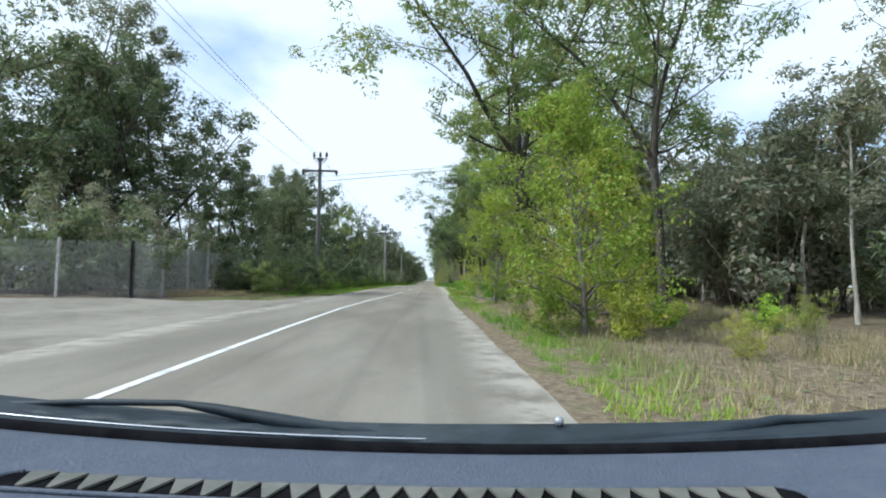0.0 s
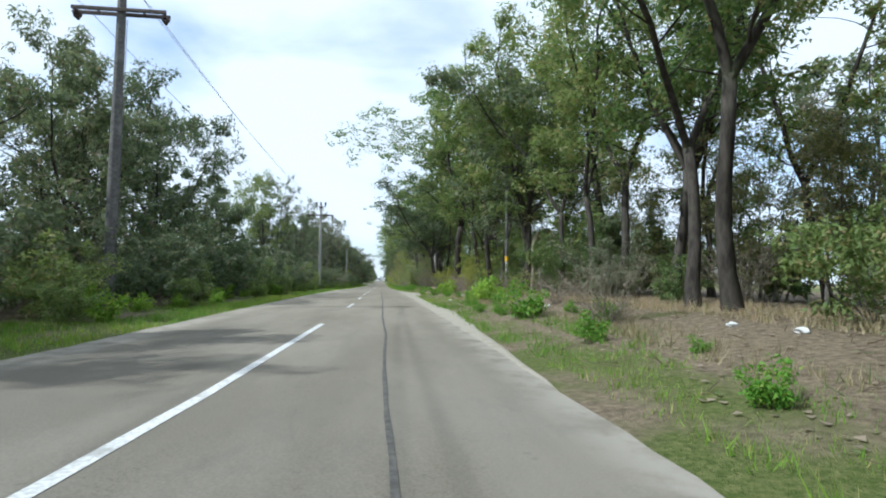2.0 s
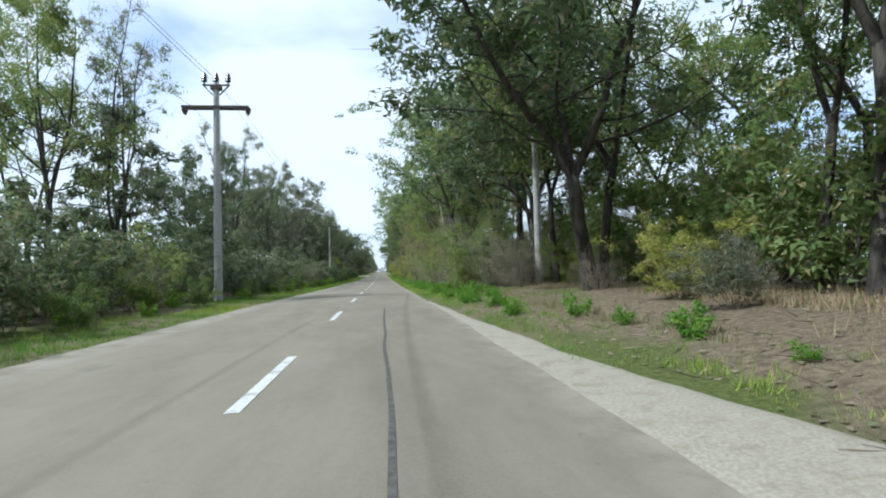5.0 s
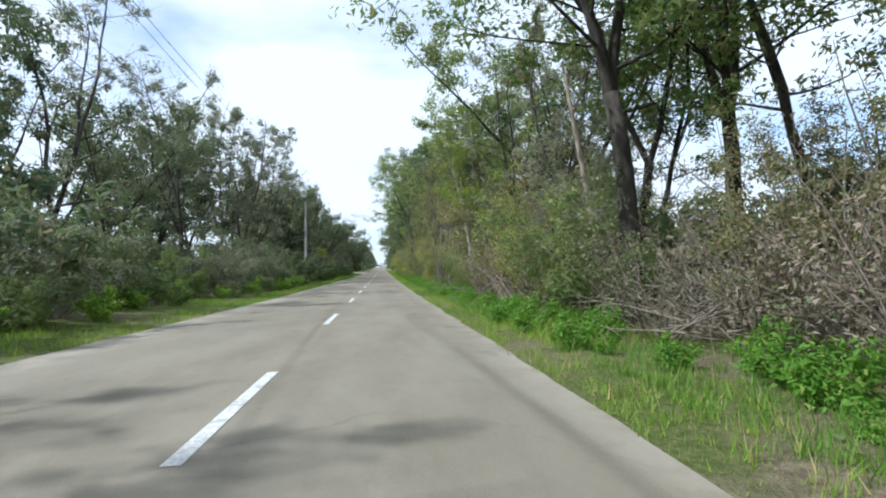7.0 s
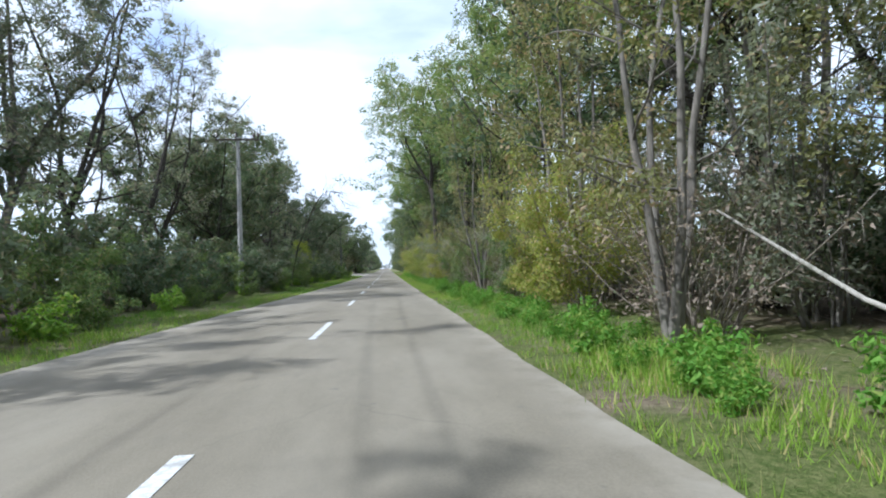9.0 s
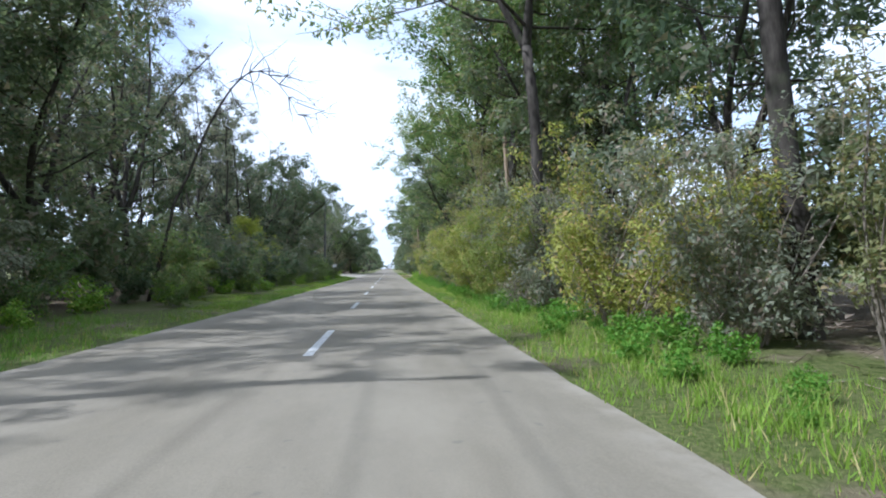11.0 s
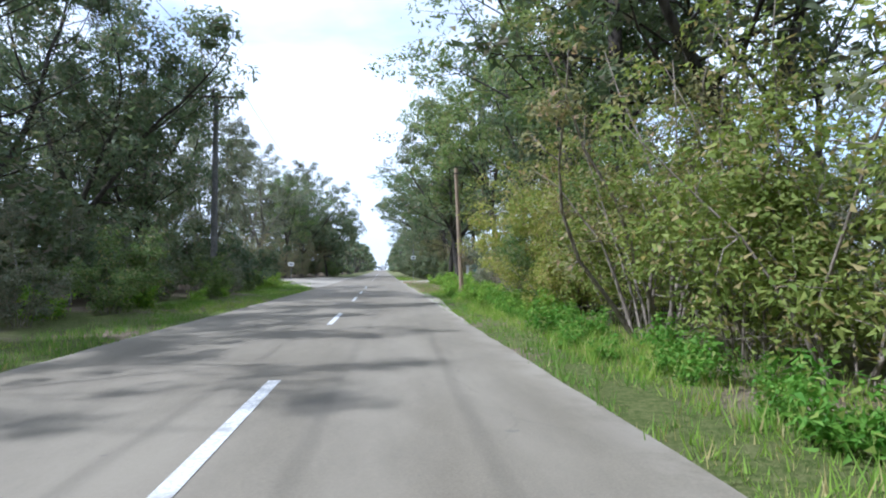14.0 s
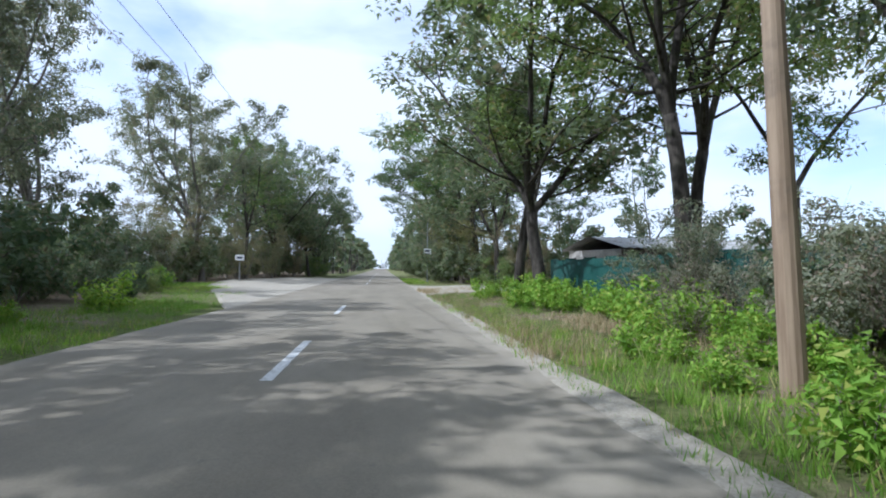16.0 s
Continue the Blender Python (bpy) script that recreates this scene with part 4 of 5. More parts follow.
# single bushes of the bank and the bend
for which, x, y, size in (("yellow", 6.9, 9.6, 0.17), ("drybush", 8.2, 10.2, 0.2), ("yellow", 9.6, 12.0, 0.2), ("drybush", 5.4, 190.2, 0.8), ("scrub", 8.6, 249.4, 0.6), ("scrub", 10.2, 228.2, 0.72), ("scrub", 11.8, 230.0, 0.85), ("scrub", 10.0, 223.8, 0.75), ("scrub", 7.8, 264.5, 0.95), ("scrub", 7.4, 270.0, 1.05), ("scrub", 7.8, 276.0, 1.1), ("scrub", 8.4, 283.0, 1.15), ("scrub", -11.0, 271.0, 0.8), ("scrub", -10.2, 278.5, 0.85), ("scrub", -9.6, 288.5, 0.9), ("scrub", -13.6, 257.5, 0.8), ("scrub", -14.6, 261.5, 0.95), ("scrub", -13.8, 265.5, 0.9), ("bright", 4.7, 13.0, 0.5), ("bright", 6.2, 12.3, 0.55), ("yellow", 5.9, 17.6, 0.36), ("drybush", 5.0, 18.8, 0.3), ("yellow", 6.8, 18.8, 0.42), ("low", 5.4, 31.0, 1.2), ("low", 5.2, 26.5, 0.9), ("low", 5.8, 51.7, 1.0), ("low", 5.67, 53.8, 0.85), ("hedge_yellow", 5.9, 183.2, 0.85), ("thicket", 9.5, 137.0, 0.6), ("thicket", 11.6, 58.8, 0.7), ("thicket", 11.2, 62.8, 0.65), ("thicket", 12.0, 66.0, 0.7), ("hedge_green", 10.0, 54.5, 0.85), ("thicket", 10.6, 51.0, 0.75), ("hedge_pale", 9.8, 49.3, 0.5), ("hedge_pale", 8.5, 230.5, 0.4), ("drybush", 9.8, 232.6, 0.5), ("hedge_thin", 9.4, 229.6, 0.5), ("thicket", 9.9, 140.2, 0.7), ("thicket", 10.4, 134.6, 0.6), ("drybush", 6.6, 101.5, 0.55), ("hedge_pale", 7.3, 98.8, 0.42), ("hedge_thin", 8.2, 224.8, 0.65), ("hedge_thin", 9.0, 226.4, 0.6), ("drybush", 10.2, 241.5, 0.4), ("thicket", 12.5, 243.0, 0.42), ("drybush", 14.6, 243.6, 0.5), ("pale", 17.0, 244.2, 0.4), ("drybush", 19.5, 244.8, 0.5), ("low", 6.2, 218.5, 0.9), ("low", 7.0, 219.5, 0.7), ("hedge_yellow", 6.7, 216.5, 0.92), ("hedge_yellow", 7.6, 218.4, 0.95), ("hedge_green", 8.0, 214.5, 1.2), ("drybush", 6.7, 133.2, 0.6), ("yellow", 7.2, 22.2, 0.42), ("drybush", 7.0, 24.8, 0.42), ("bush", 7.8, 20.0, 0.4), ("drybush", 8.8, 21.5, 0.5), ("yellow", 9.0, 26.5, 0.45), ("pale", 6.7, 29.8, 0.36), ("drybush", 6.3, 34.2, 0.36), ("drybush", 7.9, 28.0, 0.42), ("bush", 9.6, 24.0, 0.5), ("drybush", 6.9, 47.0, 0.32), ("drybush", 7.6, 55.5, 0.36), ("low", 5.9, 57.6, 0.45), ("low", 6.6, 58.2, 0.9), ("low", 5.5, 63.5, 0.9), ("low", 5.9, 66.5, 0.8),
                          ("low", 5.0, 44.0, 0.9), ("drybush", 5.9, 41.0, 0.5), ("bush", 8.6, 37.5, 0.7), ("yellow", 6.2, 20.5, 0.5), ("yellow", 8.4, 69.0, 0.7), ("low", 7.6, 14.0, 0.7), ("low", 9.5, 13.0, 0.8), ("bush", 6.4, 27.2, 0.6),
                          ("hedge_green", 6.1, 102.0, 0.9), ("hedge_green", 7.3, 103.9, 0.98), ("hedge_pale", 7.0, 100.2, 0.7), ("hedge_yellow", 6.4, 119.2, 0.9), ("deadbush", 6.7, 122.6, 0.85), ("deadbush", 7.6, 125.0, 0.95), ("deadbush", 7.0, 110.2, 0.62), ("deadbush", 8.3, 111.6, 0.72), ("drybush", 7.6, 226.0, 0.4), ("drybush", 7.9, 231.0, 0.3), ("drybush", 8.8, 233.5, 0.3), ("drybush", 7.6, 224.4, 0.55), ("bush", 7.2, 251.5, 0.55), ("low", 5.2, 244.0, 0.5), ("drybush", 10.2, 236.0, 0.3)):
    plant("dead_branches" if which == "deadbush" else "shrub", which, x, y, size, turned(), group="dead branches" if which == "deadbush" else "verge bushes")
# the overgrown stretch in front of the tin fence
row(("drybush", "pale", "thicket", "hedge_pale", "drybush"), 216, 236.5, 1.05, 7.2, 8.2, 0.42, 0.66, "fence overgrowth")
row(("drybush", "drybush", "pale", "low"), 217, 232, 1.5, 5.8, 7.0, 0.26, 0.42, "fence overgrowth")
thicket_mass("weeds", "low", spots(231, 246, 0.6, 5.2, 7.6, 0.6, 1.0) + spots(215, 231, 0.45, 4.3, 6.4, 0.3, 0.7), "tall bright green weeds before the tin fence")
# the yellowing bushes close to the road, and the trees that shade it
for which, x, y, size, turn in (("hedge_yellow", 5.2, 178.6, 0.78, 0.4), ("hedge_yellow", 5.2, 180.3, 0.8, 2.1), ("hedge_yellow", 5.1, 184.2, 0.84, 4.4), ("drybush", 4.9, 176.2, 0.45, 1.0), ("hedge_yellow", 5.0, 187.8, 0.74, 5.3)):
    plant("shrub", which, x, y, size, turn, group="right hedge")
for which, x, y, size, turn, wide in (("dark", -10.6, 173.0, 1.0, 0.5, 1.05), ("dark", -10.9, 180.6, 0.95, 3.0, 1.1), ("bare", -10.4, 186.5, 0.95, 1.2, 1.0), ("high", 6.7, 187.4, 1.05, 2.0, 1.45), ("high", 5.7, 176.6, 1.0, 4.0, 1.1)):
    plant("tree", which, x, y, size, turn, wide, group="roadside trees")
# the dry stalks of the bank
thicket_mass("undergrowth", "bush", spots(56, 106, 3.0, 10.4, 12.8, 1.0, 1.5), "green bushes behind the trunks of the bank")
thicket_mass("dry_stalks", "drybush", spots(60, 72, 1.5, 5.6, 7.2, 0.22, 0.42), "dry brown stalks on the bank")


# ---- woods in the distance ----
def far_woods(name, side):
    """Crowns and trunks of the trees that line the road beyond the bend of sight, as one mass."""
    g = np.random.default_rng(5 + side)
    verts, faces, anchors = [], [], []
    y = 312.0
    while y < 640:
        for r in range(3):
            x = side * (7.5 + 5.5 * r + g.uniform(-1, 1))
            yy = y + g.uniform(-3, 3)
            h = g.uniform(8, 13) + 2 * r
            z = ground_z(x, yy)
            tube(verts, faces, [Vector((x, yy, z - 0.1)), Vector((x + g.normal(0, 0.3), yy, z + h * 0.5)), Vector((x, yy, z + h * 0.9))], [0.2, 0.14, 0.04], 5)
            for _ in range(70):
                u = g.uniform(0.02, 1.0)
                a = g.uniform(0, 6.28)
                w = 3.3 * math.sin(math.pi * (0.2 + 0.72 * u)) * math.sqrt(g.uniform(0.1, 1))
                anchors.append((x + math.cos(a) * w, yy + math.sin(a) * w, z + 0.3 + u * h))
        y += 6.5
    if side > 0:
        # the road bends away here, and trees close the view
        for x in np.arange(-24, 24, 4.0):
            yy = 648 + g.uniform(-6, 6)
            z = ground_z(x, yy)
            tube(verts, faces, [Vector((x, yy, z - 0.1)), Vector((x, yy, z + 8))], [0.2, 0.05], 5)
            for _ in range(70):
                u = g.uniform(0.02, 1.0)
                w = 3.2 * math.sqrt(g.uniform(0, 1))
                a = g.uniform(0, 6.28)
                anchors.append((x + math.cos(a) * w, yy + math.sin(a) * w, z + 0.3 + u * 9.5))
    ob = tagged(base(name, 0, 0, 0), "distant woodland lining both sides of the road", "woods", kind="stuff")
    part("trunks", mesh_object("trunks", verts, faces, BARK_DARK, True), None, ob)
    part("crowns", leaf_mesh("crowns", g, anchors, 30000, 0.85, 0.5, LEAF_DARK), None, ob)


far_woods("far_woods", -1)
far_woods("far_woods", 1)


# ---- grass ----
def grass_mesh(name, seed, wide, long, blades, tall, material):
    """Blades in loose tufts over a strip, x from 0 to wide, y from 0 to long."""
    g = np.random.default_rng(seed)
    tufts = g.uniform(0, 1, (blades // 14, 2)) * (wide, long)
    vigour = g.uniform(0.35, 1.2, len(tufts))
    which = g.integers(0, len(tufts), blades)
    p = tufts[which] + g.normal(0, 0.07, (blades, 2))
    a = g.uniform(0, 2 * np.pi, blades)
    h = tall * vigour[which] * g.uniform(0.5, 1.2, blades)
    lean = g.normal(0, 0.32, (blades, 2)) * h[:, None]
    w = g.uniform(0.004, 0.011, blades)
    dx = np.stack([np.cos(a), np.sin(a)], 1) * w[:, None]
    z0 = np.zeros(blades)
    verts = np.stack([np.c_[p - dx, z0], np.c_[p + dx, z0], np.c_[p + lean, h]], 1).reshape(-1, 3)
    faces = np.arange(blades * 3).reshape(-1, 3)
    return mesh_object(name, verts, faces, material)


GREEN_SWARD = [grass_mesh("grass", 200 + i, 1.9, 6.0, 3000, 0.18, GRASS_GREEN) for i in range(2)]
LUSH_SWARD = [grass_mesh("grass", 220 + i, 1.9, 6.0, 4000, 0.25, GRASS_GREEN) for i in range(2)]
DRY_SWARD = [grass_mesh("grass", 210 + i, 3.4, 6.0, 5000, 0.24, GRASS_DRY) for i in range(2)]


def sward(data, x, y, mirror, label):
    ob = new("grass", data)
    z = max(ground_z(x, y), ground_z(x, y + 6)) - 0.03
    tilt = math.atan2(road_z(y + 6) - road_z(y), 6)
    ob.matrix_world = Matrix.Translation((x, y, z)) @ Matrix.Rotation(tilt, 4, "X") @ Matrix.Diagonal((-1 if mirror else 1, 1, 1, 1))
    return tagged(ob, label, "grass", kind="stuff")


for n in range(-2, 46):
    y = 8 + 6 * n
    if y > 32 and not 234 < y < 284:
        sward(GREEN_SWARD[n % 2], left_edge(y) - 0.05, y, True, "green verge grass beside the road")
        if n % 2:
            sward(GREEN_SWARD[(n + 1) % 2], left_edge(y) - 1.4, y, True, "green verge grass beside the road")
    if 20 < y < 33:
        for off in (0.4, 2.2, 4.0, 5.8):
            sward((GREEN_SWARD, DRY_SWARD)[n % 2][int(off) % 2], -5.6 - off - max(0, 27 - y) * 0.3, y + 0.8, True, "weedy grass beside the apron")
    if y > 92 and not 242 < y < 262:
        sward(GREEN_SWARD[(n + 1) % 2], right_edge(y) + 0.05, y, False, "bright green verge grass beside the road")
        if y < 230:
            sward(LUSH_SWARD[n % 2], right_edge(y) + 0.8, y, False, "bright green verge grass beside the road")
    elif y < 96:
        wide = 0.3 + 0.9 * hump(y + 3, 69, 81, 8)
        sward(GREEN_SWARD[n % 2], right_edge(y) + 0.15 + wide, y, False, "patchy green verge grass beside the road")
        if y > 22:
            sward(GREEN_SWARD[(n + 1) % 2], right_edge(y) + 1.3 + wide, y, False, "patchy green verge grass beside the road")
        sward(DRY_SWARD[n % 2], right_edge(y) + (1.8 if y > 22 else 1.1) + wide, y, False, "dry yellow grass on the bank")
        sward(DRY_SWARD[(n + 1) % 2], right_edge(y) + 4.2, y, False, "dry yellow grass on the bank")
    if 234 < y < 260:
        sward(GREEN_SWARD[n % 2], float(np.interp(y, (239.5, 258), (-3.9, -10.6))), y, True, "green verge grass beside the gravel")
        sward(GREEN_SWARD[(n + 1) % 2], float(np.interp(y, (239.5, 258), (-5.5, -12.2))), y, True, "green verge grass beside the gravel")
    if 222 <= y < 242:
        for off in (2.0, 4.4):
            sward((GREEN_SWARD, DRY_SWARD)[(n + int(off)) % 2][n % 2], right_edge(y) + off, y, False, "weedy grass beside the fence")
    if 228 <= y < 250:
        sward(DRY_SWARD[n % 2], right_edge(y) + 0.1, y, False, "yellowing grass beside the entrance")


def leaf_litter(name, seed, x0, x1, y0, y1, count, label):
    """Dry leaves and short sticks strewn over the ground."""
    g = np.random.default_rng(seed)
    verts, faces = [], []
    for i in range(count):
        x, y = g.uniform(x0, x1), g.uniform(y0, y1)
        x = max(x, right_edge(y) + 0.9)
        z = ground_z(x, y) + 0.012
        a = g.uniform(0, 6.28)
        if i % 6 == 0:
            l = g.uniform(0.15, 0.6)
            q = Vector((math.cos(a) * l, math.sin(a) * l, g.uniform(0.0, 0.12)))
            tube(verts, faces, [Vector((x, y, z)), Vector((x, y, z)) + q], [0.008, 0.004], 3)
        else:
            l, n = g.uniform(0.025, 0.07), len(verts)
            for k in range(3):
                b = a + k * 2.1
                verts.append((x + math.cos(b) * l, y + math.sin(b) * l * 0.7, z + g.uniform(0, 0.03)))
            faces.append((n, n + 1, n + 2))
    tagged(new(name, mesh_object(name, verts, faces, LEAF_BROWN)), label, "leaf litter", kind="stuff")


leaf_litter("leaf_litter", 31, 4.2, 13.0, 6, 106, 15000, "dry brown leaves and sticks strewn over the bank")
leaf_litter("leaf_litter", 32, 5.2, 11.0, 106, 250, 7000, "dry brown leaves and sticks under the hedge")


# ---- a bare tree that arches over the road ----
def arching_tree(x, y):
    g = np.random.default_rng(77)
    ob = base("tree", x, y, ground_z(x, y) - 0.02, 0, "slender leafless tree arching over the road", "tree", "roadside trees")
    stem = [Vector((0.35 * i - 0.02 * i * i * (i < 4), 0.05 * math.sin(i), 8.6 * math.sin(i / 12 * 1.75) - 0.1)) for i in range(16)]
    verts, faces = [], []
    tube(verts, faces, stem, [0.065 * (1 - 0.058 * i) for i in range(16)], 7)
    for k in range(34):
        i = 5 + k % 11
        way = Vector(g.normal(0, 0.6, 3)) + Vector((0.5, 0, -0.25))
        twig = bend(g, stem[i], way, g.uniform(0.8, 2.2), 5, 0.2, -0.10)
        tube(verts, faces, twig, [0.022, 0.018, 0.014, 0.010, 0.007, 0.004], 4)
        for q in twig[2:5]:
            fine = bend(g, q, Vector(g.normal(0, 1, 3)) + Vector((0.2, 0, -0.5)), g.uniform(0.3, 0.7), 2, 0.2, -0.05)
            tube(verts, faces, fine, [0.008, 0.006, 0.003], 3)
    part("trunk", mesh_object("trunk", verts, faces, BARK_DARK, True), None, ob)


arching_tree(-7.5, 181.5)


# ---- poles and wires ----
def box(bm, size, at, rot=None):
    m = Matrix.Translation(at) @ (rot or Matrix.Identity(4)) @ Matrix.Diagonal((*size, 1))
    return bmesh.ops.create_cube(bm, size=1.0, matrix=m)["verts"]


def cyl(bm, r0, r1, length, at, sides=10, rot=None):
    m = Matrix.Translation(at) @ (rot or Matrix.Identity(4)) @ Matrix.Translation((0, 0, length / 2))
    return bmesh.ops.create_cone(bm, cap_ends=True, segments=sides, radius1=r0, radius2=r1, depth=length, matrix=m)["verts"]


def bevelled(bm, width):
    bmesh.ops.bevel(bm, geom=list(bm.edges), offset=width, segments=1, affect="EDGES")
    return bm


def insulator(parent, at, down=False, rot=None, size=1.0):
    bm = bmesh.new()
    r = rot or (Matrix.Rotation(math.pi, 4, "X") if down else Matrix.Identity(4))
    m = Matrix.Translation(at) @ r @ Matrix.Scale(size, 4)
    for r0, r1, h, z in ((0.02, 0.02, 0.16, 0.0), (0.075, 0.055, 0.06, 0.08), (0.075, 0.05, 0.06, 0.15), (0.06, 0.03, 0.07, 0.22)):
        bmesh.ops.create_cone(bm, cap_ends=True, segments=10, radius1=r0, radius2=r1, depth=h, matrix=m @ Matrix.Translation((0, 0, z + h / 2)))
    return part("insulator", bm, GLAZE, parent, "brown porcelain insulator")


def concrete_pole(x, y, tall, material, label, style, lean=0.0, group="power poles", slim=1.0):
    ob = base("power_pole", x, y, ground_z(x, y) - 0.02, 0, label, "pole", group)
    if lean:
        ob.matrix_world = ob.matrix_world @ Matrix.Rotation(radians(lean), 4, "Y")
    bm = bmesh.new()
    thick = 1.3 if style == "strain" else slim
    cyl(bm, 0.17 * thick, 0.11 * thick, tall, (0, 0, -0.1), 12)
    part("shaft", bm, material, ob)
    if style == "strain":
        bm = bmesh.new()
        for side in (-0.19, 0.19):
            box(bm, (3.3, 0.08, 0.13), (0, side, tall - 1.35))
        for px in (-1.55, -0.8, 0.8, 1.55):
            box(bm, (0.05, 0.34, 0.06), (px, 0, tall - 1.35))
        part("crossarm", bevelled(bm, 0.008), DARK_STEEL, ob, "rusty steel crossarm")
        bm = bmesh.new()
        box(bm, (1.3, 0.08, 0.08), (0, 0, tall - 0.18))
        box(bm, (0.06, 0.06, 0.75), (-0.42, 0, tall - 0.42), Matrix.Rotation(-0.75, 4, "Y"))
        box(bm, (0.06, 0.06, 0.75), (0.42, 0, tall - 0.42), Matrix.Rotation(0.75, 4, "Y"))
        box(bm, (0.5, 0.34, 0.22), (0, 0, tall - 0.32))
        part("bracket", bevelled(bm, 0.006), DARK_STEEL, ob, "dark steel top bracket")
        for px in (-0.58, 0.0, 0.58):
            insulator(ob, (px, 0, tall - 0.15), size=2.1)
        for px in (-1.55, 1.55):
            for side in (-1, 1):
                insulator(ob, (px, side * 0.24, tall - 1.40), rot=Matrix.Rotation(side * 2.2, 4, "X"), size=1.6)
        bm = bmesh.new()
        cyl(bm, 0.012, 0.012, tall - 2.2, (0.19, 0.05, 0.6), 6)
        part("cable", bm, WIRE, ob)
    elif style == "tee":
        bm = bmesh.new()
        box(bm, (2.6, 0.10, 0.11), (0, -0.13, tall - 0.25))
        part("crossarm", bevelled(bm, 0.008), DARK_STEEL, ob, "dark steel crossarm")
        bm = bmesh.new()
        for s in (-1, 1):
            box(bm, (0.8, 0.04, 0.04), (s * 0.36, -0.13, tall - 0.55), Matrix.Rotation(s * -0.75, 4, "Y"))
        part("brace", bm, DARK_STEEL, ob)
        for px in (-1.22, -0.1, 0.98, 1.22):
            insulator(ob, (px, -0.13, tall - 0.2), size=1.35)
    elif style == "plain":
        bm = bmesh.new()
        box(bm, (0.6, 0.06, 0.07), (0, 0, tall - 0.35))
        part("crossarm", bevelled(bm, 0.006), DARK_STEEL, ob, "short steel crossarm")
        for px in (-0.25, 0.25):
            insulator(ob, (px, 0, tall - 0.3))
    return ob


LINE = [(-8.8, -12.0, 12.3, "tee"), (-8.5, 50.75, 12.3, "strain"), (-6.9, 102.0, 11.2, "strain"), (-7.5, 165.7, 9.7, "tee"), (-6.8, 228.3, 9.7, "tee"), (-8.2, 300.0, 9.7, "tee")]
for x, y, tall, style in LINE:
    concrete_pole(x, y, tall, DARK_POLE if 40 < y < 60 or 220 < y < 240 else CONCRETE,
                  "dark weathered power pole with steel crossarm and insulators" if 40 < y < 60 or 220 < y < 240 else "grey concrete power pole with crossarm and insulators", style)
side_pole = concrete_pole(9.1, 63.0, 9.5, CONCRETE, "concrete pole with dark upper half and yellow plate", "plain", group="side poles", slim=0.65)
bm = bmesh.new()
cyl(bm, 0.108, 0.085, 6.6, (0, 0, 2.1), 12)
part("tarred_sleeve", bm, DARK_POLE, side_pole, "dark tarred upper part")
bm = bmesh.new()
cyl(bm, 0.112, 0.111, 0.3, (0, 0, 1.85), 12)
part("plate", bm, YELLOW, side_pole, "yellow warning band")
concrete_pole(7.9, 96.0, 8.6, CONCRETE, "pale concrete pole among the roadside trees", "plain", group="side poles")
concrete_pole(10.8, 32.5, 8.8, CONCRETE, "pale concrete pole among the roadside trees", "plain", group="side poles")
concrete_pole(13.6, 31.0, 8.2, CONCRETE, "pale concrete pole among the roadside trees", "plain", group="side poles")



def wooden_pole(x, y, tall, lean):
    ob = base("wooden_pole", x, y, ground_z(x, y) - 0.02, 0, "weathered brown wooden pole standing in weeds", "pole", "wooden poles")
    ob.matrix_world = ob.matrix_world @ Matrix.Rotation(radians(lean), 4, "Y")
    bm = bmesh.new()
    cyl(bm, 0.118, 0.088, tall + 0.1, (0, 0, -0.1), 14)
    part("shaft", bm, POLE_WOOD, ob)
    bm = bmesh.new()
    box(bm, (0.35, 0.05, 0.06), (0, -0.13, tall - 0.3))
    part("bracket", bm, DARK_STEEL, ob)


wooden_pole(5.05, 228.15, 6.3, -2.5)
wooden_pole(6.75, 185.0, 7.2, -3.0)

def dead_trunk(x, y, points, radii, label):
    ob = base("dead_tree", x, y, ground_z(x, y), 0, label, "tree")
    verts, faces = [], []
    tube(verts, faces, [Vector(p) for p in points], radii, 10)
    a, r = Vector(points[-2]), radii[-2] * 0.55
    tube(verts, faces, [a, a + Vector((0.26, 0.12, 0.6)), a + Vector((0.36, 0.16, 1.2))], [r, r * 0.75, r * 0.4], 6)
    part("trunk", mesh_object("trunk", verts, faces, DEAD_WOOD, True), None, ob)


dead_trunk(6.9, 115.3, ((0, 0, -0.1), (-0.04, 0, 0.35), (-0.19, 0.02, 1.5), (-0.42, 0.05, 3.2), (-0.72, 0.1, 5.0), (-0.95, 0.1, 6.4)), (0.12, 0.088, 0.08, 0.075, 0.062, 0.035), "tan barkless dead trunk leaning over the verge")
dead_trunk(9.2, 57.9, ((0, 0, -0.1), (0.05, 0, 0.5), (0.13, 0.04, 1.5), (0.08, 0, 2.4), (0.2, 0, 3.1)), (0.13, 0.085, 0.08, 0.06, 0.03), "pale broken dead trunk on the bank")


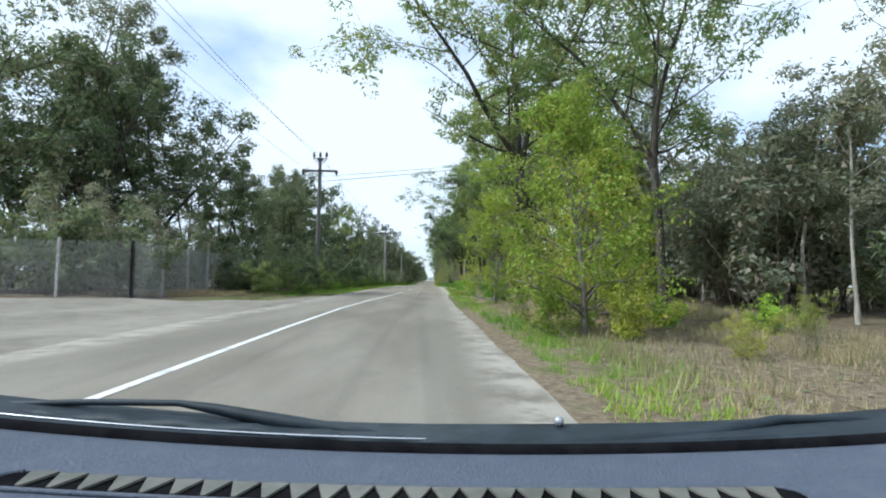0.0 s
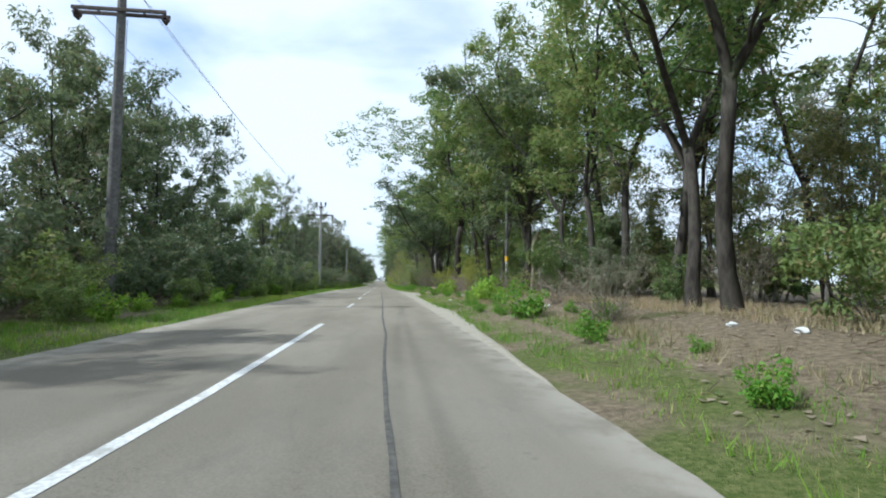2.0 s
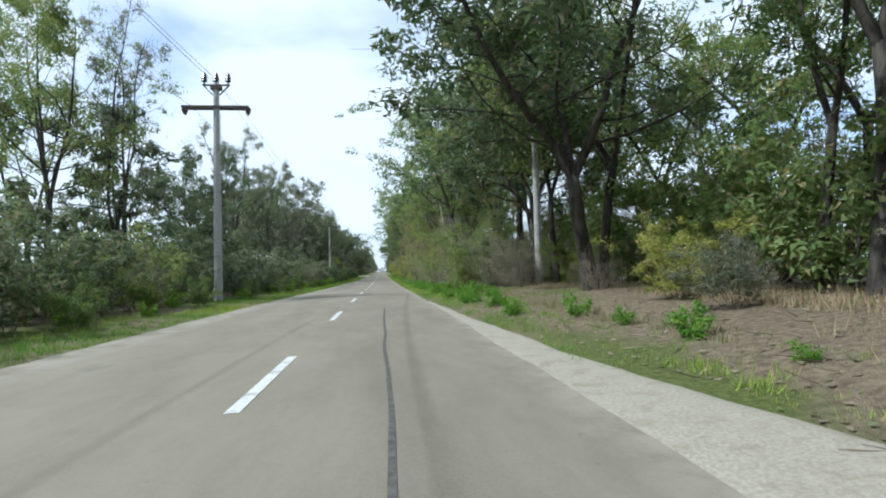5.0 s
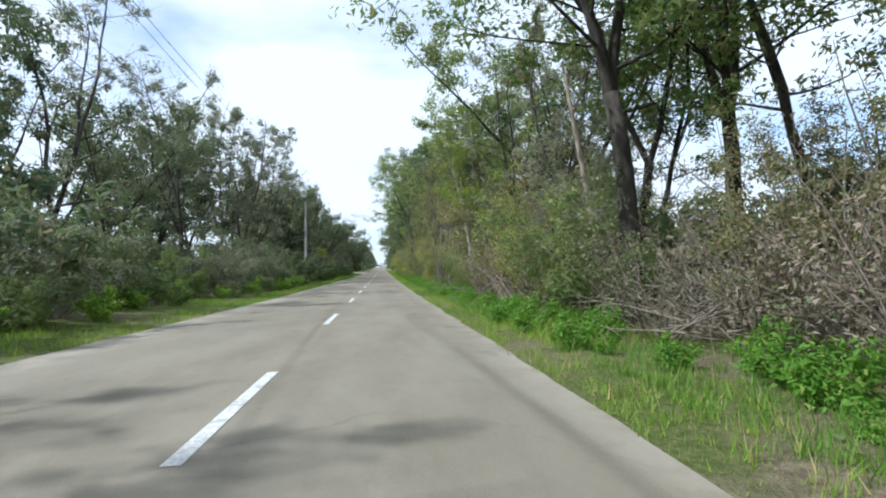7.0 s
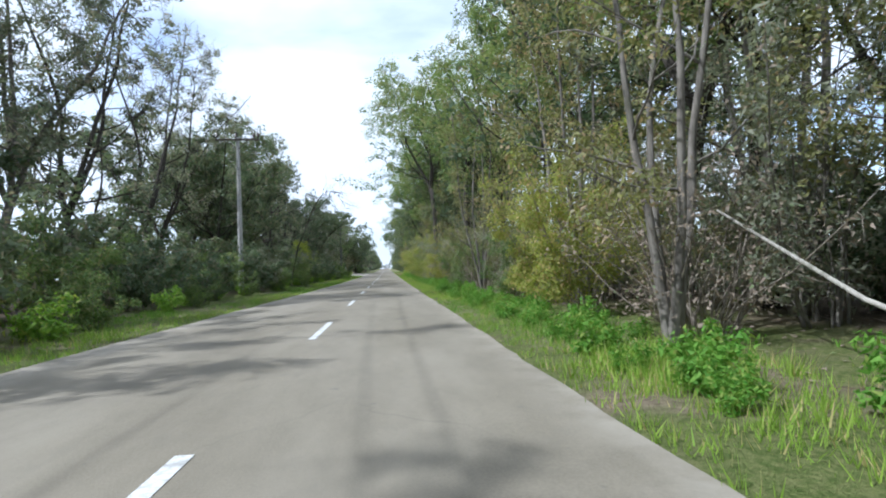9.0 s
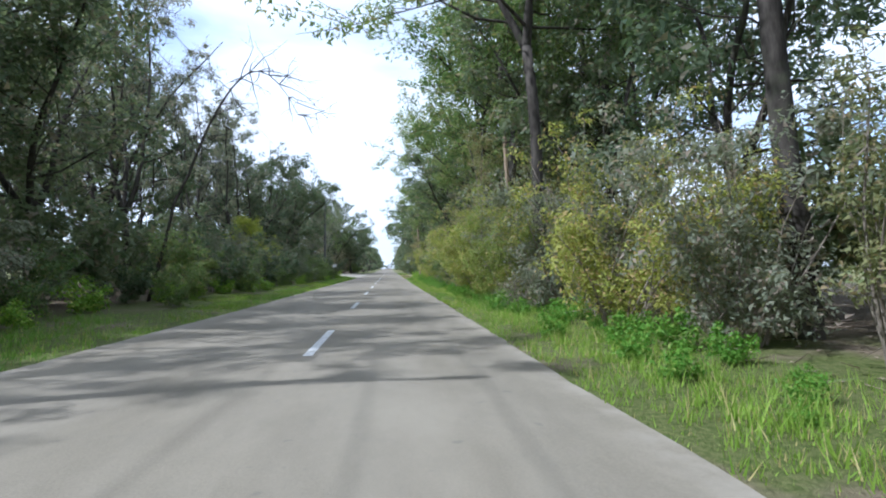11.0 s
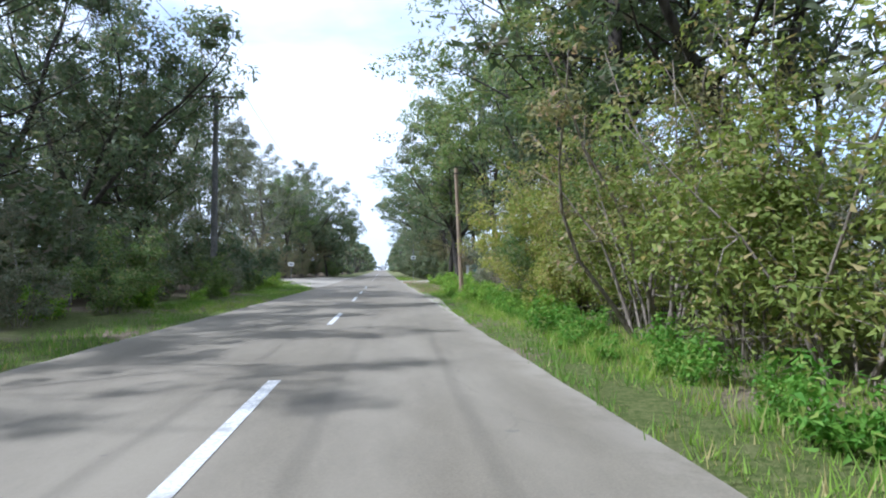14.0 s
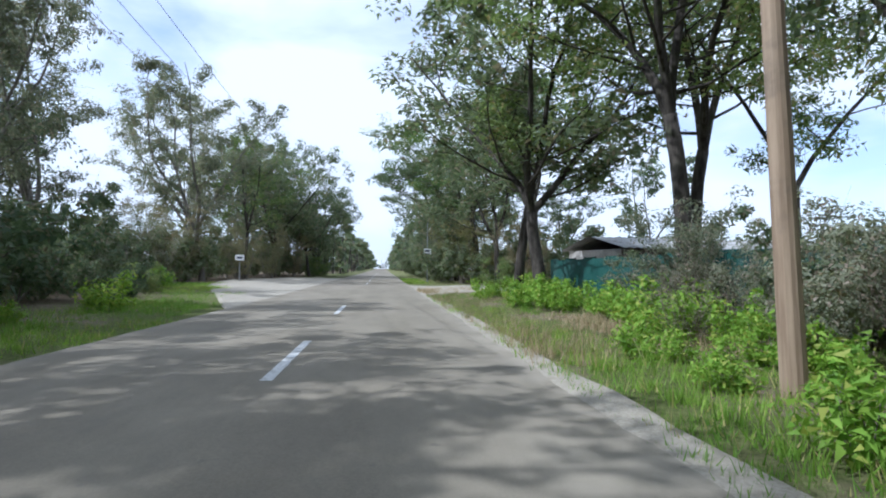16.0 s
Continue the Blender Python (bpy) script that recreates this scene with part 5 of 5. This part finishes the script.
def leaning_tree(x, y):
    """A slender pale tree that leans out towards the road, its small crown high up."""
    g = np.random.default_rng(91)
    ob = base("tree", x, y, ground_z(x, y) - 0.02, 0, "slender pale-barked tree leaning towards the road", "tree", "roadside trees")
    stem = [Vector((-0.045 * i - 0.0165 * i * i, 0.06 * math.sin(i * 1.3), 0.98 * i - 0.1)) for i in range(11)]
    verts, faces, anchors = [], [], []
    tube(verts, faces, stem, [0.105 * (1 - 0.085 * i) + 0.01 for i in range(11)], 9)
    for k in range(16):
        i = 4 + k % 7
        limb = bend(g, stem[i], Vector((math.cos(k * 2.4), math.sin(k * 2.4), 0.9)), g.uniform(1.0, 2.1), 5, 0.17, 0.06)
        tube(verts, faces, limb, [0.034, 0.027, 0.02, 0.015, 0.01, 0.006], 5)
        anchors += [tuple(q) for q in limb[2:]]
        for q in limb[2:5]:
            twig = bend(g, q, Vector(g.normal(0, 1, 3)), g.uniform(0.4, 0.9), 3, 0.2, 0.03)
            tube(verts, faces, twig, [0.009, 0.007, 0.005, 0.003], 3)
            anchors.append(tuple(twig[-1]))
    part("trunk", mesh_object("trunk", verts, faces, BARK_PALE, True), None, ob)
    part("crown", leaf_mesh("crown", g, anchors, 5200, 0.085, 0.24, LEAF_BRIGHT, per=30), None, ob)


leaning_tree(6.2, 130.3)


def wire(parent, a, b, sag, r=0.011):
    pts = [Vector(a).lerp(Vector(b), i / 16) - Vector((0, 0, 4 * sag * (i / 16) * (1 - i / 16))) for i in range(17)]
    verts, faces = [], []
    tube(verts, faces, pts, [r] * 17, 5)
    part("wire", mesh_object("wire", verts, faces, WIRE), None, parent)


for (xa, ya, ta, sa), (xb, yb, tb, sb) in zip(LINE, LINE[1:]):
    span = base("power_line", xa, ya, ground_z(xa, ya), 0, "dark overhead power wires between poles", "cable", "overhead wires")
    dz = ground_z(xb, yb) - ground_z(xa, ya)
    for pa, pb in ((-1.2, -1.2), (0.0, 0.0), (1.2, 1.2)):
        ha = ta + 0.1 if sa == "tee" or pa == 0 else ta - 1.3
        hb = tb + 0.1 if sb == "tee" or pb == 0 else tb - 1.3
        wire(span, (pa, 0, ha), (xb - xa + pb, yb - ya, hb + dz), 0.9)
crossing = base("service_wire", 10.8, 32.5, ground_z(10.8, 32.5), 0, "pair of dark service wires crossing over the road", "cable", "overhead wires")
wire(crossing, (-0.2, 0, 8.0), (-30.0, -3.0, 4.4), 0.25, 0.016)
wire(crossing, (-0.2, 0.3, 8.2), (-30.0, -2.6, 4.9), 0.25, 0.012)


# ---- signs ----
def sign_post(x, y, tall, board_z, wide, high, bars, label, radius=0.04, turn=0.0):
    ob = base("road_sign", x, y, ground_z(x, y) - 0.02, turn, label, "sign")
    bm = bmesh.new()
    cyl(bm, radius, radius * 0.9, tall, (0, 0, -0.1), 10)
    part("post", bm, STEEL, ob, "grey steel post")
    bm = bmesh.new()
    box(bm, (wide, 0.02, high), (0, -radius - 0.02, board_z))
    board = part("board", bevelled(bm, 0.004), SIGN_WHITE, ob, "white sign board")
    for bx, bz, bw, bh in bars:
        bm = bmesh.new()
        box(bm, (bw, 0.006, bh), (bx, -radius - 0.034, board_z + bz))
        part("print", bm, SIGN_DARK, board, "dark printed bar")
    return ob


sign_post(5.05, 269.6, 5.7, 2.7, 0.62, 0.62, ((0, -0.16, 0.5, 0.12), (0, 0.12, 0.36, 0.2)), "white square road sign on tall grey post")
sign_post(-9.05, 263.0, 2.1, 1.75, 0.62, 0.4, ((0, 0, 0.4, 0.14),), "small white sign on a short post", 0.03)


# ---- fence beside the yard ----
def chain_fence(points, tall):
    ob = base("chain_link_fence", points[0][0], points[0][1], ground_z(*points[0]) - 0.02, 0, "tall wire mesh fence on pale concrete posts", "fence")
    x0, y0, z0 = ob.matrix_world.translation
    for (ax, ay), (bx, by) in zip(points, points[1:]):
        run = math.hypot(bx - ax, by - ay)
        count = max(1, round(run / 3.0))
        for i in range(count + 1):
            px, py = ax + (bx - ax) * i / count, ay + (by - ay) * i / count
            bm = bmesh.new()
            box(bm, (0.11, 0.11, tall + 0.3), (px - x0, py - y0, ground_z(px, py) - z0 + tall / 2 - 0.1))
            part("post", bevelled(bm, 0.012), CONCRETE, ob)
        verts, faces = [], []
        dx, dy = (bx - ax) / run, (by - ay) / run
        n = int(run / 0.11)
        for s in (1, -1):
            for i in range(-int(tall / 0.11), n):
                u0, u1 = i * 0.11, i * 0.11 + tall
                a0, a1 = max(0.0, u0), min(run, u1)
                if a1 - a0 < 0.05:
                    continue
                f0, f1 = (a0 - u0) / tall, (a1 - u0) / tall
                h0, h1 = (f0 * tall, f1 * tall) if s > 0 else ((1 - f0) * tall, (1 - f1) * tall)
                p = Vector((ax + dx * a0 - x0, ay + dy * a0 - y0 + 0.07, h0 + 0.05))
                q = Vector((ax + dx * a1 - x0, ay + dy * a1 - y0 + 0.07, h1 + 0.05))
                tube(verts, faces, [p, q], [0.004, 0.004], 3)
        part("wire_mesh", mesh_object("wire_mesh", verts, faces, ZINC_WIRE), None, ob, "grey diamond wire mesh")


chain_fence([(-31.0, 23.2), (-10.2, 23.8), (-11.3, 41.0)], 2.4)


# ---- green fence and shed by the entrance ----
GREEN_TIN = simple("green_painted_tin", (0.016, 0.072, 0.062), (0.030, 0.105, 0.088), 5.0, rough=0.5, wear=(0.055, 0.10, 0.085), bump=0.1)
ROOFING = simple("grey_fibre_cement_roofing", (0.30, 0.30, 0.29), (0.46, 0.45, 0.43), 7.0, wear=(0.20, 0.19, 0.17))
OLD_WOOD = simple("old_grey_boards", (0.075, 0.06, 0.048), (0.15, 0.125, 0.10), 8.0, stretch=(1, 1, 0.1), bump=0.6)
RENDER_WALL = simple("dirty_plaster", (0.38, 0.36, 0.33), (0.52, 0.50, 0.46), 6.0, wear=(0.26, 0.25, 0.22))


def tin_fence(x, y0, y1, tall):
    ob = base("tin_fence", x, y0, ground_z(x, y0) - 0.02, 0, "green corrugated tin fence along the verge", "fence")
    y = 0.0
    while y < y1 - y0 - 0.01:
        verts, faces = [], []
        n = 20
        h = tall + 0.03 * math.sin(y * 3.1)
        for i in range(n + 1):
            yy = y + 1.0 * i / n
            w = 0.018 * math.cos(2 * math.pi * i / n * 5)
            for z in (0.03, h):
                for d in (0.0, 0.004):
                    verts.append((w + d, yy, z))
        for i in range(n):
            k = 4 * i
            faces += [(k, k + 4, k + 6, k + 2), (k + 1, k + 3, k + 7, k + 5), (k + 2, k + 6, k + 7, k + 3), (k, k + 1, k + 5, k + 4)]
        part("panel", mesh_object("panel", verts, faces, GREEN_TIN, False), None, ob)
        bm = bmesh.new()
        box(bm, (0.06, 0.06, tall + 0.1), (0.06, y, tall / 2))
        part("post", bm, DARK_STEEL, ob, "dark steel post")
        y += 1.0


tin_fence(8.8, 221.0, 247.0, 1.6)


def shed():
    ob = base("shed", 20.7, 250.5, ground_z(20.7, 250.5) - 0.02, 8, "low wooden shed with grey corrugated roof", "shed")
    for name, size, at in (("front_wall", (18.0, 0.14, 2.1), (0, -2.5, 1.05)), ("back_wall", (18.0, 0.14, 2.1), (0, 2.5, 1.05)),
                           ("side_wall", (0.14, 4.86, 2.1), (-8.93, 0, 1.05)), ("side_wall", (0.14, 4.86, 2.1), (8.93, 0, 1.05))):
        bm = bmesh.new()
        box(bm, size, at)
        part(name, bevelled(bm, 0.01), RENDER_WALL if "wall" in name and "front" not in name else OLD_WOOD, ob)
    for side in (-1, 1):
        verts, faces = [], []
        n = 180
        for i in range(n + 1):
            x = -9.3 + 18.6 * i / n
            w = 0.025 * math.cos(2 * math.pi * i / 4)
            for yy, z in ((side * 2.95, 2.12), (0.0, 2.78)):
                for d in (0.0, 0.012):
                    verts.append((x, yy, z + w + d))
        for i in range(n):
            k = 4 * i
            faces += [(k, k + 4, k + 6, k + 2), (k + 1, k + 3, k + 7, k + 5), (k, k + 1, k + 5, k + 4), (k + 2, k + 6, k + 7, k + 3)]
        part("roof", mesh_object("roof", verts, faces, ROOFING), None, ob, "grey corrugated roof slope")
    bm = bmesh.new()
    box(bm, (0.9, 0.06, 1.9), (-2.5, -2.6, 0.98))
    part("door", bevelled(bm, 0.01), OLD_WOOD, ob)


shed()
gate_post = base("gate_post", 8.6, 248.3, ground_z(8.6, 248.3) - 0.02, 0, "short white-painted concrete gate post", "post")
bm = bmesh.new()
box(bm, (0.22, 0.22, 1.5), (0, 0, 0.72))
box(bm, (0.28, 0.28, 0.06), (0, 0, 1.5))
part("shaft", bevelled(bm, 0.015), SIGN_WHITE, gate_post)


# ---- fallen wood and litter ----
def branch_pile(x, y, seed, count, long, label):
    g = np.random.default_rng(seed)
    ob = base("branch_pile", x, y, ground_z(x, y) - 0.02, 0, label, "branches")
    for i in range(count):
        verts, faces = [], []
        start = Vector((g.normal(0, 0.7), g.normal(0, 0.7), g.uniform(0.0, 0.25)))
        a = g.uniform(0, 6.28)
        limb = bend(g, start, Vector((math.cos(a), math.sin(a), g.uniform(0.05, 0.7))), long * g.uniform(0.6, 1.3), 5, 0.16, -0.03)
        for q in limb:
            q.z = max(q.z, 0.03)
        r = g.uniform(0.012, 0.03)
        tube(verts, faces, limb, [r * (1 - 0.16 * k) for k in range(6)], 5)
        for k in range(4):
            j = g.integers(1, 5)
            t = bend(g, limb[j], Vector(g.normal(0, 1, 3)) + Vector((0, 0, 0.3)), long * g.uniform(0.2, 0.45), 3, 0.25, 0.0)
            for q in t:
                q.z = max(q.z, 0.02)
            tube(verts, faces, t, [r * 0.5, r * 0.35, r * 0.25, r * 0.12], 3)
        part("branch", mesh_object("branch", verts, faces, TWIG_DRY, True), None, ob)


branch_pile(6.7, 109.7, 1, 36, 2.3, "tangled heap of dry grey branches")
branch_pile(8.2, 111.2, 2, 30, 2.4, "tangled heap of dry grey branches")
branch_pile(6.9, 124.0, 3, 20, 2.4, "tangled heap of dry pale branches")
branch_pile(8.6, 33.0, 4, 18, 1.8, "heap of dry brown branches on the bank")
branch_pile(8.8, 50.5, 5, 22, 1.8, "heap of dry brown branches on the bank")
branch_pile(8.2, 61.0, 6, 16, 1.5, "heap of dry brown branches on the bank")
branch_pile(7.6, 66.5, 7, 14, 1.4, "heap of dry brown branches on the bank")

leaner = base("fallen_stem", 5.5, 134.8, ground_z(5.5, 134.8), 0, "pale dead stem leaning against the trees", "branch")
verts, faces = [], []
tube(verts, faces, [Vector((-0.15, -0.8, 0.0)), Vector((0.12, 1.9, 0.72)), Vector((0.36, 4.3, 1.78))], [0.03, 0.026, 0.016], 7)
part("stem", mesh_object("stem", verts, faces, BARK_PALE, True), None, leaner)


def litter(name, x, y, size, material, label, seed):
    """A crumpled bag or scrap."""
    g = np.random.default_rng(seed)
    bm = bmesh.new()
    bmesh.ops.create_icosphere(bm, subdivisions=2, radius=size)
    for v in bm.verts:
        v.co *= 1 + g.normal(0, 0.16)
        v.co.z = max(v.co.z * 0.55, -size * 0.3)
    ob = base(name, x, y, ground_z(x, y) + size * 0.27, 0, label, "litter")
    part("film", bm, material, ob)


PLASTIC_WHITE = simple("white_plastic_film", (0.68, 0.68, 0.66), (0.80, 0.80, 0.78), 9.0, rough=0.4)
PLASTIC_BLUE = simple("blue_plastic_film", (0.03, 0.14, 0.42), (0.06, 0.22, 0.55), 9.0, rough=0.4)
litter("plastic_bag", 4.35, 125.2, 0.14, PLASTIC_BLUE, "crumpled blue plastic bag in the grass", 1)
for i, (x, y) in enumerate(((4.9, 58.3), (6.9, 38.4), (7.1, 37.2), (4.3, 29.6), (5.6, 30.6), (6.2, 45.8), (5.9, 60.4))):
    litter("plastic_scrap", x, y, 0.07 + 0.02 * (i % 3), PLASTIC_WHITE, "small crumpled white plastic scrap on the ground", 5 + i)


# ---- truck far down the road ----
def truck(x, y):
    z = road_top(x, y)
    ob = base("truck", x, y, z, 0, "white box truck standing far down the road", "truck")
    bm = bmesh.new()
    box(bm, (2.35, 4.2, 2.3), (0, 0.6, 2.0))
    part("cargo_box", bevelled(bm, 0.04), SIGN_WHITE, ob, "white cargo box")
    bm = bmesh.new()
    box(bm, (2.1, 1.7, 1.9), (0, 3.6, 1.5))
    part("cab", bevelled(bm, 0.12), SIGN_WHITE, ob)
    bm = bmesh.new()
    box(bm, (0.95, 6.2, 0.18), (0, 1.3, 0.72))
    part("chassis", bm, DARK_STEEL, ob)
    for wx in (-0.9, 0.9):
        for wy in (-0.6, 3.3):
            bm = bmesh.new()
            bmesh.ops.create_cone(bm, cap_ends=True, segments=20, radius1=0.42, radius2=0.42, depth=0.26, matrix=Matrix.Translation((wx, wy, 0.42)) @ Matrix.Rotation(math.pi / 2, 4, "Y"))
            part("wheel", bevelled(bm, 0.02), TAR, ob, "black tyre")


truck(1.5, 535.0)


# ---- the car at the start of its way ----
CAR_PAINT = simple("dark_grey_car_paint", (0.05, 0.06, 0.075), (0.065, 0.075, 0.09), 3.0, rough=0.3, spec=0.5, bump=0)
DASH = simple("grained_dashboard_plastic", (0.062, 0.074, 0.100), (0.092, 0.105, 0.135), 160.0, rough=0.5, bump=0.5, wear=(0.10, 0.11, 0.135))
BLACK_RUBBER = simple("black_rubber", (0.004, 0.004, 0.005), (0.010, 0.010, 0.011), 20.0, rough=0.95, bump=0.1, spec=0.04)
WIPER_BLACK = simple("dull_black_wiper_metal", (0.010, 0.016, 0.020), (0.022, 0.032, 0.040), 15.0, rough=0.6, wear=(0.045, 0.055, 0.06))
BRIGHT = simple("bright_metal_trim", (0.55, 0.56, 0.58), (0.7, 0.7, 0.7), 10.0, rough=0.25, metal=0.9, bump=0)
FIN = simple("pale_grey_vent_plastic", (0.085, 0.085, 0.07), (0.15, 0.145, 0.12), 20.0, rough=0.5, bump=0)


def dash_z(x):
    return -0.252 + 0.027 * (x / 0.67) ** 2


def sheet(name, x0, x1, y0, y1, height, material, parent, nx=40, ny=10, label=""):
    return part(name, grid_mesh(name, list(np.linspace(x0, x1, nx)), list(np.linspace(y0, y1, ny)), height, material), None, parent, label)


def ribbon(name, points, radii, sides, material, parent, label=""):
    verts, faces = [], []
    tube(verts, faces, [Vector(p) for p in points], radii, sides)
    return part(name, mesh_object(name, verts, faces, material, True), None, parent, label)


def car():
    eye, heading = PATH[0][1], PATH[0][2]
    ob = new("car")
    ob.matrix_world = pose(*eye, 0, 0, heading)
    tagged(ob, "small dark car on the road, seen from its dashboard", "car")
    low = road_z(eye[1]) + 0.02 - eye[2]
    # lower body with bonnet, in cross-sections along its length
    verts, faces = [], []
    for y, w, top, bottom in ((-2.0, 0.70, -0.42, low + 0.36), (-1.85, 0.80, -0.36, low + 0.24), (-0.6, 0.83, -0.40, low + 0.20), (0.45, 0.83, -0.40, low + 0.20), (0.84, 0.82, -0.33, low + 0.2),
                              (1.0, 0.81, -0.36, low + 0.2), (1.45, 0.78, -0.52, low + 0.22), (1.72, 0.70, -0.66, low + 0.26), (1.80, 0.6, -0.72, low + 0.34)):
        for k in range(16):
            a = 2 * math.pi * (k + 0.5) / 16
            cx, cz = math.cos(a), math.sin(a)
            f = max(abs(cx), abs(cz)) ** 0.75
            verts.append((w * cx / f, y, (top + bottom) / 2 + (top - bottom) / 2 * cz / f))
    for j in range(8):
        for k in range(16):
            a, b = j * 16 + k, j * 16 + (k + 1) % 16
            faces.append((a, b, b + 16, a + 16))
    faces += [tuple(range(15, -1, -1)), tuple(8 * 16 + k for k in range(16))]
    part("body", mesh_object("body", verts, faces, CAR_PAINT, True), None, ob, "dark grey painted body")
    for wx in (-0.74, 0.74):
        for wy in (1.12, -1.30):
            bm = bmesh.new()
            bmesh.ops.create_cone(bm, cap_ends=True, segments=28, radius1=0.29, radius2=0.29, depth=0.2, matrix=Matrix.Translation((wx, wy, low + 0.29)) @ Matrix.Rotation(math.pi / 2, 4, "Y"))
            wheel = part("wheel", bevelled(bm, 0.02), BLACK_RUBBER, ob, "black tyre")
            bm = bmesh.new()
            bmesh.ops.create_cone(bm, cap_ends=True, segments=20, radius1=0.18, radius2=0.15, depth=0.03, matrix=Matrix.Translation((wx * 1.15, wy, low + 0.29)) @ Matrix.Rotation(math.copysign(math.pi / 2, wx), 4, "Y"))
            part("rim", bm, STEEL, wheel, "steel rim")
    dash = sheet("dashboard", -0.80, 0.80, 0.50, 0.795, lambda x, y: dash_z(x) - 0.10 * max(0.0, 0.58 - y), DASH, ob, label="dark blue-grey grained dashboard top")
    xs = np.linspace(-0.85, 0.85, 41)
    ribbon("seal", [(x, 0.802, dash_z(x) - 0.004) for x in xs], [0.0155] * 41, 8, BLACK_RUBBER, ob, "black windscreen seal")
    ribbon("trim", [(x, 0.817, dash_z(x) + 0.0125) for x in np.linspace(-0.85, -0.02, 25)], [0.0017] * 25, 6, BRIGHT, ob, "bright windscreen trim")
    sheet("cowl", -0.86, 0.86, 0.808, 0.99, lambda x, y: dash_z(x) - 0.010 + 0.006 * math.sin(x * 9) * (y - 0.8), WIPER_BLACK, ob, label="dark plastic cowl below the windscreen")
    # defroster slot
    mid, half, deep, yc = -0.043, 0.468, 0.027, 0.630
    loop = []
    for k in range(64):
        a = 2 * math.pi * k / 64
        x = mid + math.copysign(max(0.0, half - deep), math.cos(a)) + deep * math.cos(a)
        loop.append((x, yc + -0.008 * (x / 0.5) ** 2 + deep * math.sin(a)))
    dense = []
    for (ax, ay), (bx, by) in zip(loop, loop[1:] + loop[:1]):
        n = max(1, int(abs(bx - ax) / 0.05))
        dense += [(ax + (bx - ax) * i / n, ay + (by - ay) * i / n) for i in range(n)]
    dense = [(x, (y if abs(x - mid) > half - 0.03 else yc + math.copysign(deep, y - yc - -0.008 * (x / 0.5) ** 2) + -0.008 * (x / 0.5) ** 2)) for x, y in dense]
    ring = [(x, y, dash_z(x) + 0.002) for x, y in dense]
    ribbon("vent_rim", ring + ring[:1], [0.0032] * (len(ring) + 1), 6, DASH, dash, "raised rim of the defroster vent")
    # no opening is cut: a flat black sheet paints the slot's inner shade
    sheet("vent_slot", 0, 1, -1, 1, lambda u, v: 0.0, BLACK_RUBBER, dash, 41, 3, "flat black sheet for the shade inside the defroster slot")
    slot = dash.children[-1].data
    for v in slot.vertices:
        x = mid + (2 * v.co.x - 1) * (half - 0.002)
        w = deep * math.sqrt(max(0.0, 1 - max(0.0, (abs(x - mid) - half + deep) / deep) ** 2))
        v.co = (x, yc - 0.008 * (x / 0.5) ** 2 + w * v.co.y, dash_z(x) + 0.0015)
    pitch = (2 * half - 0.05) / 26
    for k in range(26):
        x = mid - half + 0.025 + (k + 0.5) * pitch
        y = yc - 0.008 * (x / 0.5) ** 2
        z = dash_z(x) + 0.002
        far, near, d = pitch * 0.49, pitch * 0.07, deep * 0.8
        v = [(x - far, y + d, z), (x + far, y + d, z), (x + near, y - d, z), (x - near, y - d, z)]
        v += [(px, py, pz + 0.003) for px, py, pz in v]
        part("vent_fin", mesh_object("vent_fin", v, [(3, 2, 1, 0), (4, 5, 6, 7), (0, 1, 5, 4), (1, 2, 6, 5), (2, 3, 7, 6), (3, 0, 4, 7)], FIN), None, dash)
    # wipers parked on the glass
    left = [(-0.86, 0.955, -0.236), (-0.62, 0.962, -0.227), (-0.47, 0.965, -0.227), (-0.40, 0.962, -0.236), (-0.28, 0.95, -0.253), (-0.16, 0.94, -0.262), (-0.06, 0.93, -0.272)]
    arm = ribbon("wiper_arm", left, [0.007, 0.006, 0.006, 0.010, 0.014, 0.009, 0.002], 8, WIPER_BLACK, ob, "dull black wiper arm")
    ribbon("wiper_blade", [(-0.84 + 0.98 * i / 24, 0.93 - 0.07 * i / 24, -0.242 - 0.026 * (i / 24) ** 0.9 + 0.005 * math.sin(i * 2.1)) for i in range(25)],
           [0.016 * (1.0 - 0.6 * (i / 24) ** 2) for i in range(25)], 7, WIPER_BLACK, arm, "dull black wiper blade")
    right = [(0.10, 0.86, -0.272), (0.30, 0.90, -0.266), (0.46, 0.93, -0.260), (0.60, 0.95, -0.234), (0.68, 0.95, -0.232), (0.86, 0.94, -0.240)]
    arm = ribbon("wiper_arm", right, [0.010, 0.014, 0.016, 0.009, 0.008, 0.014], 8, WIPER_BLACK, ob, "dull black wiper arm")
    ribbon("wiper_blade", [(0.12 + 0.74 * i / 20, 0.85 + 0.06 * i / 20, -0.268 + 0.026 * (i / 20) ** 1.3) for i in range(21)], [0.014] * 21, 7, WIPER_BLACK, arm, "dull black wiper blade")
    bm = bmesh.new()
    bmesh.ops.create_uvsphere(bm, u_segments=12, v_segments=8, radius=0.009, matrix=Matrix.Translation((0.215, 0.97, -0.249)))
    part("washer_nozzle", bm, STEEL, ob, "small grey washer nozzle")


car()
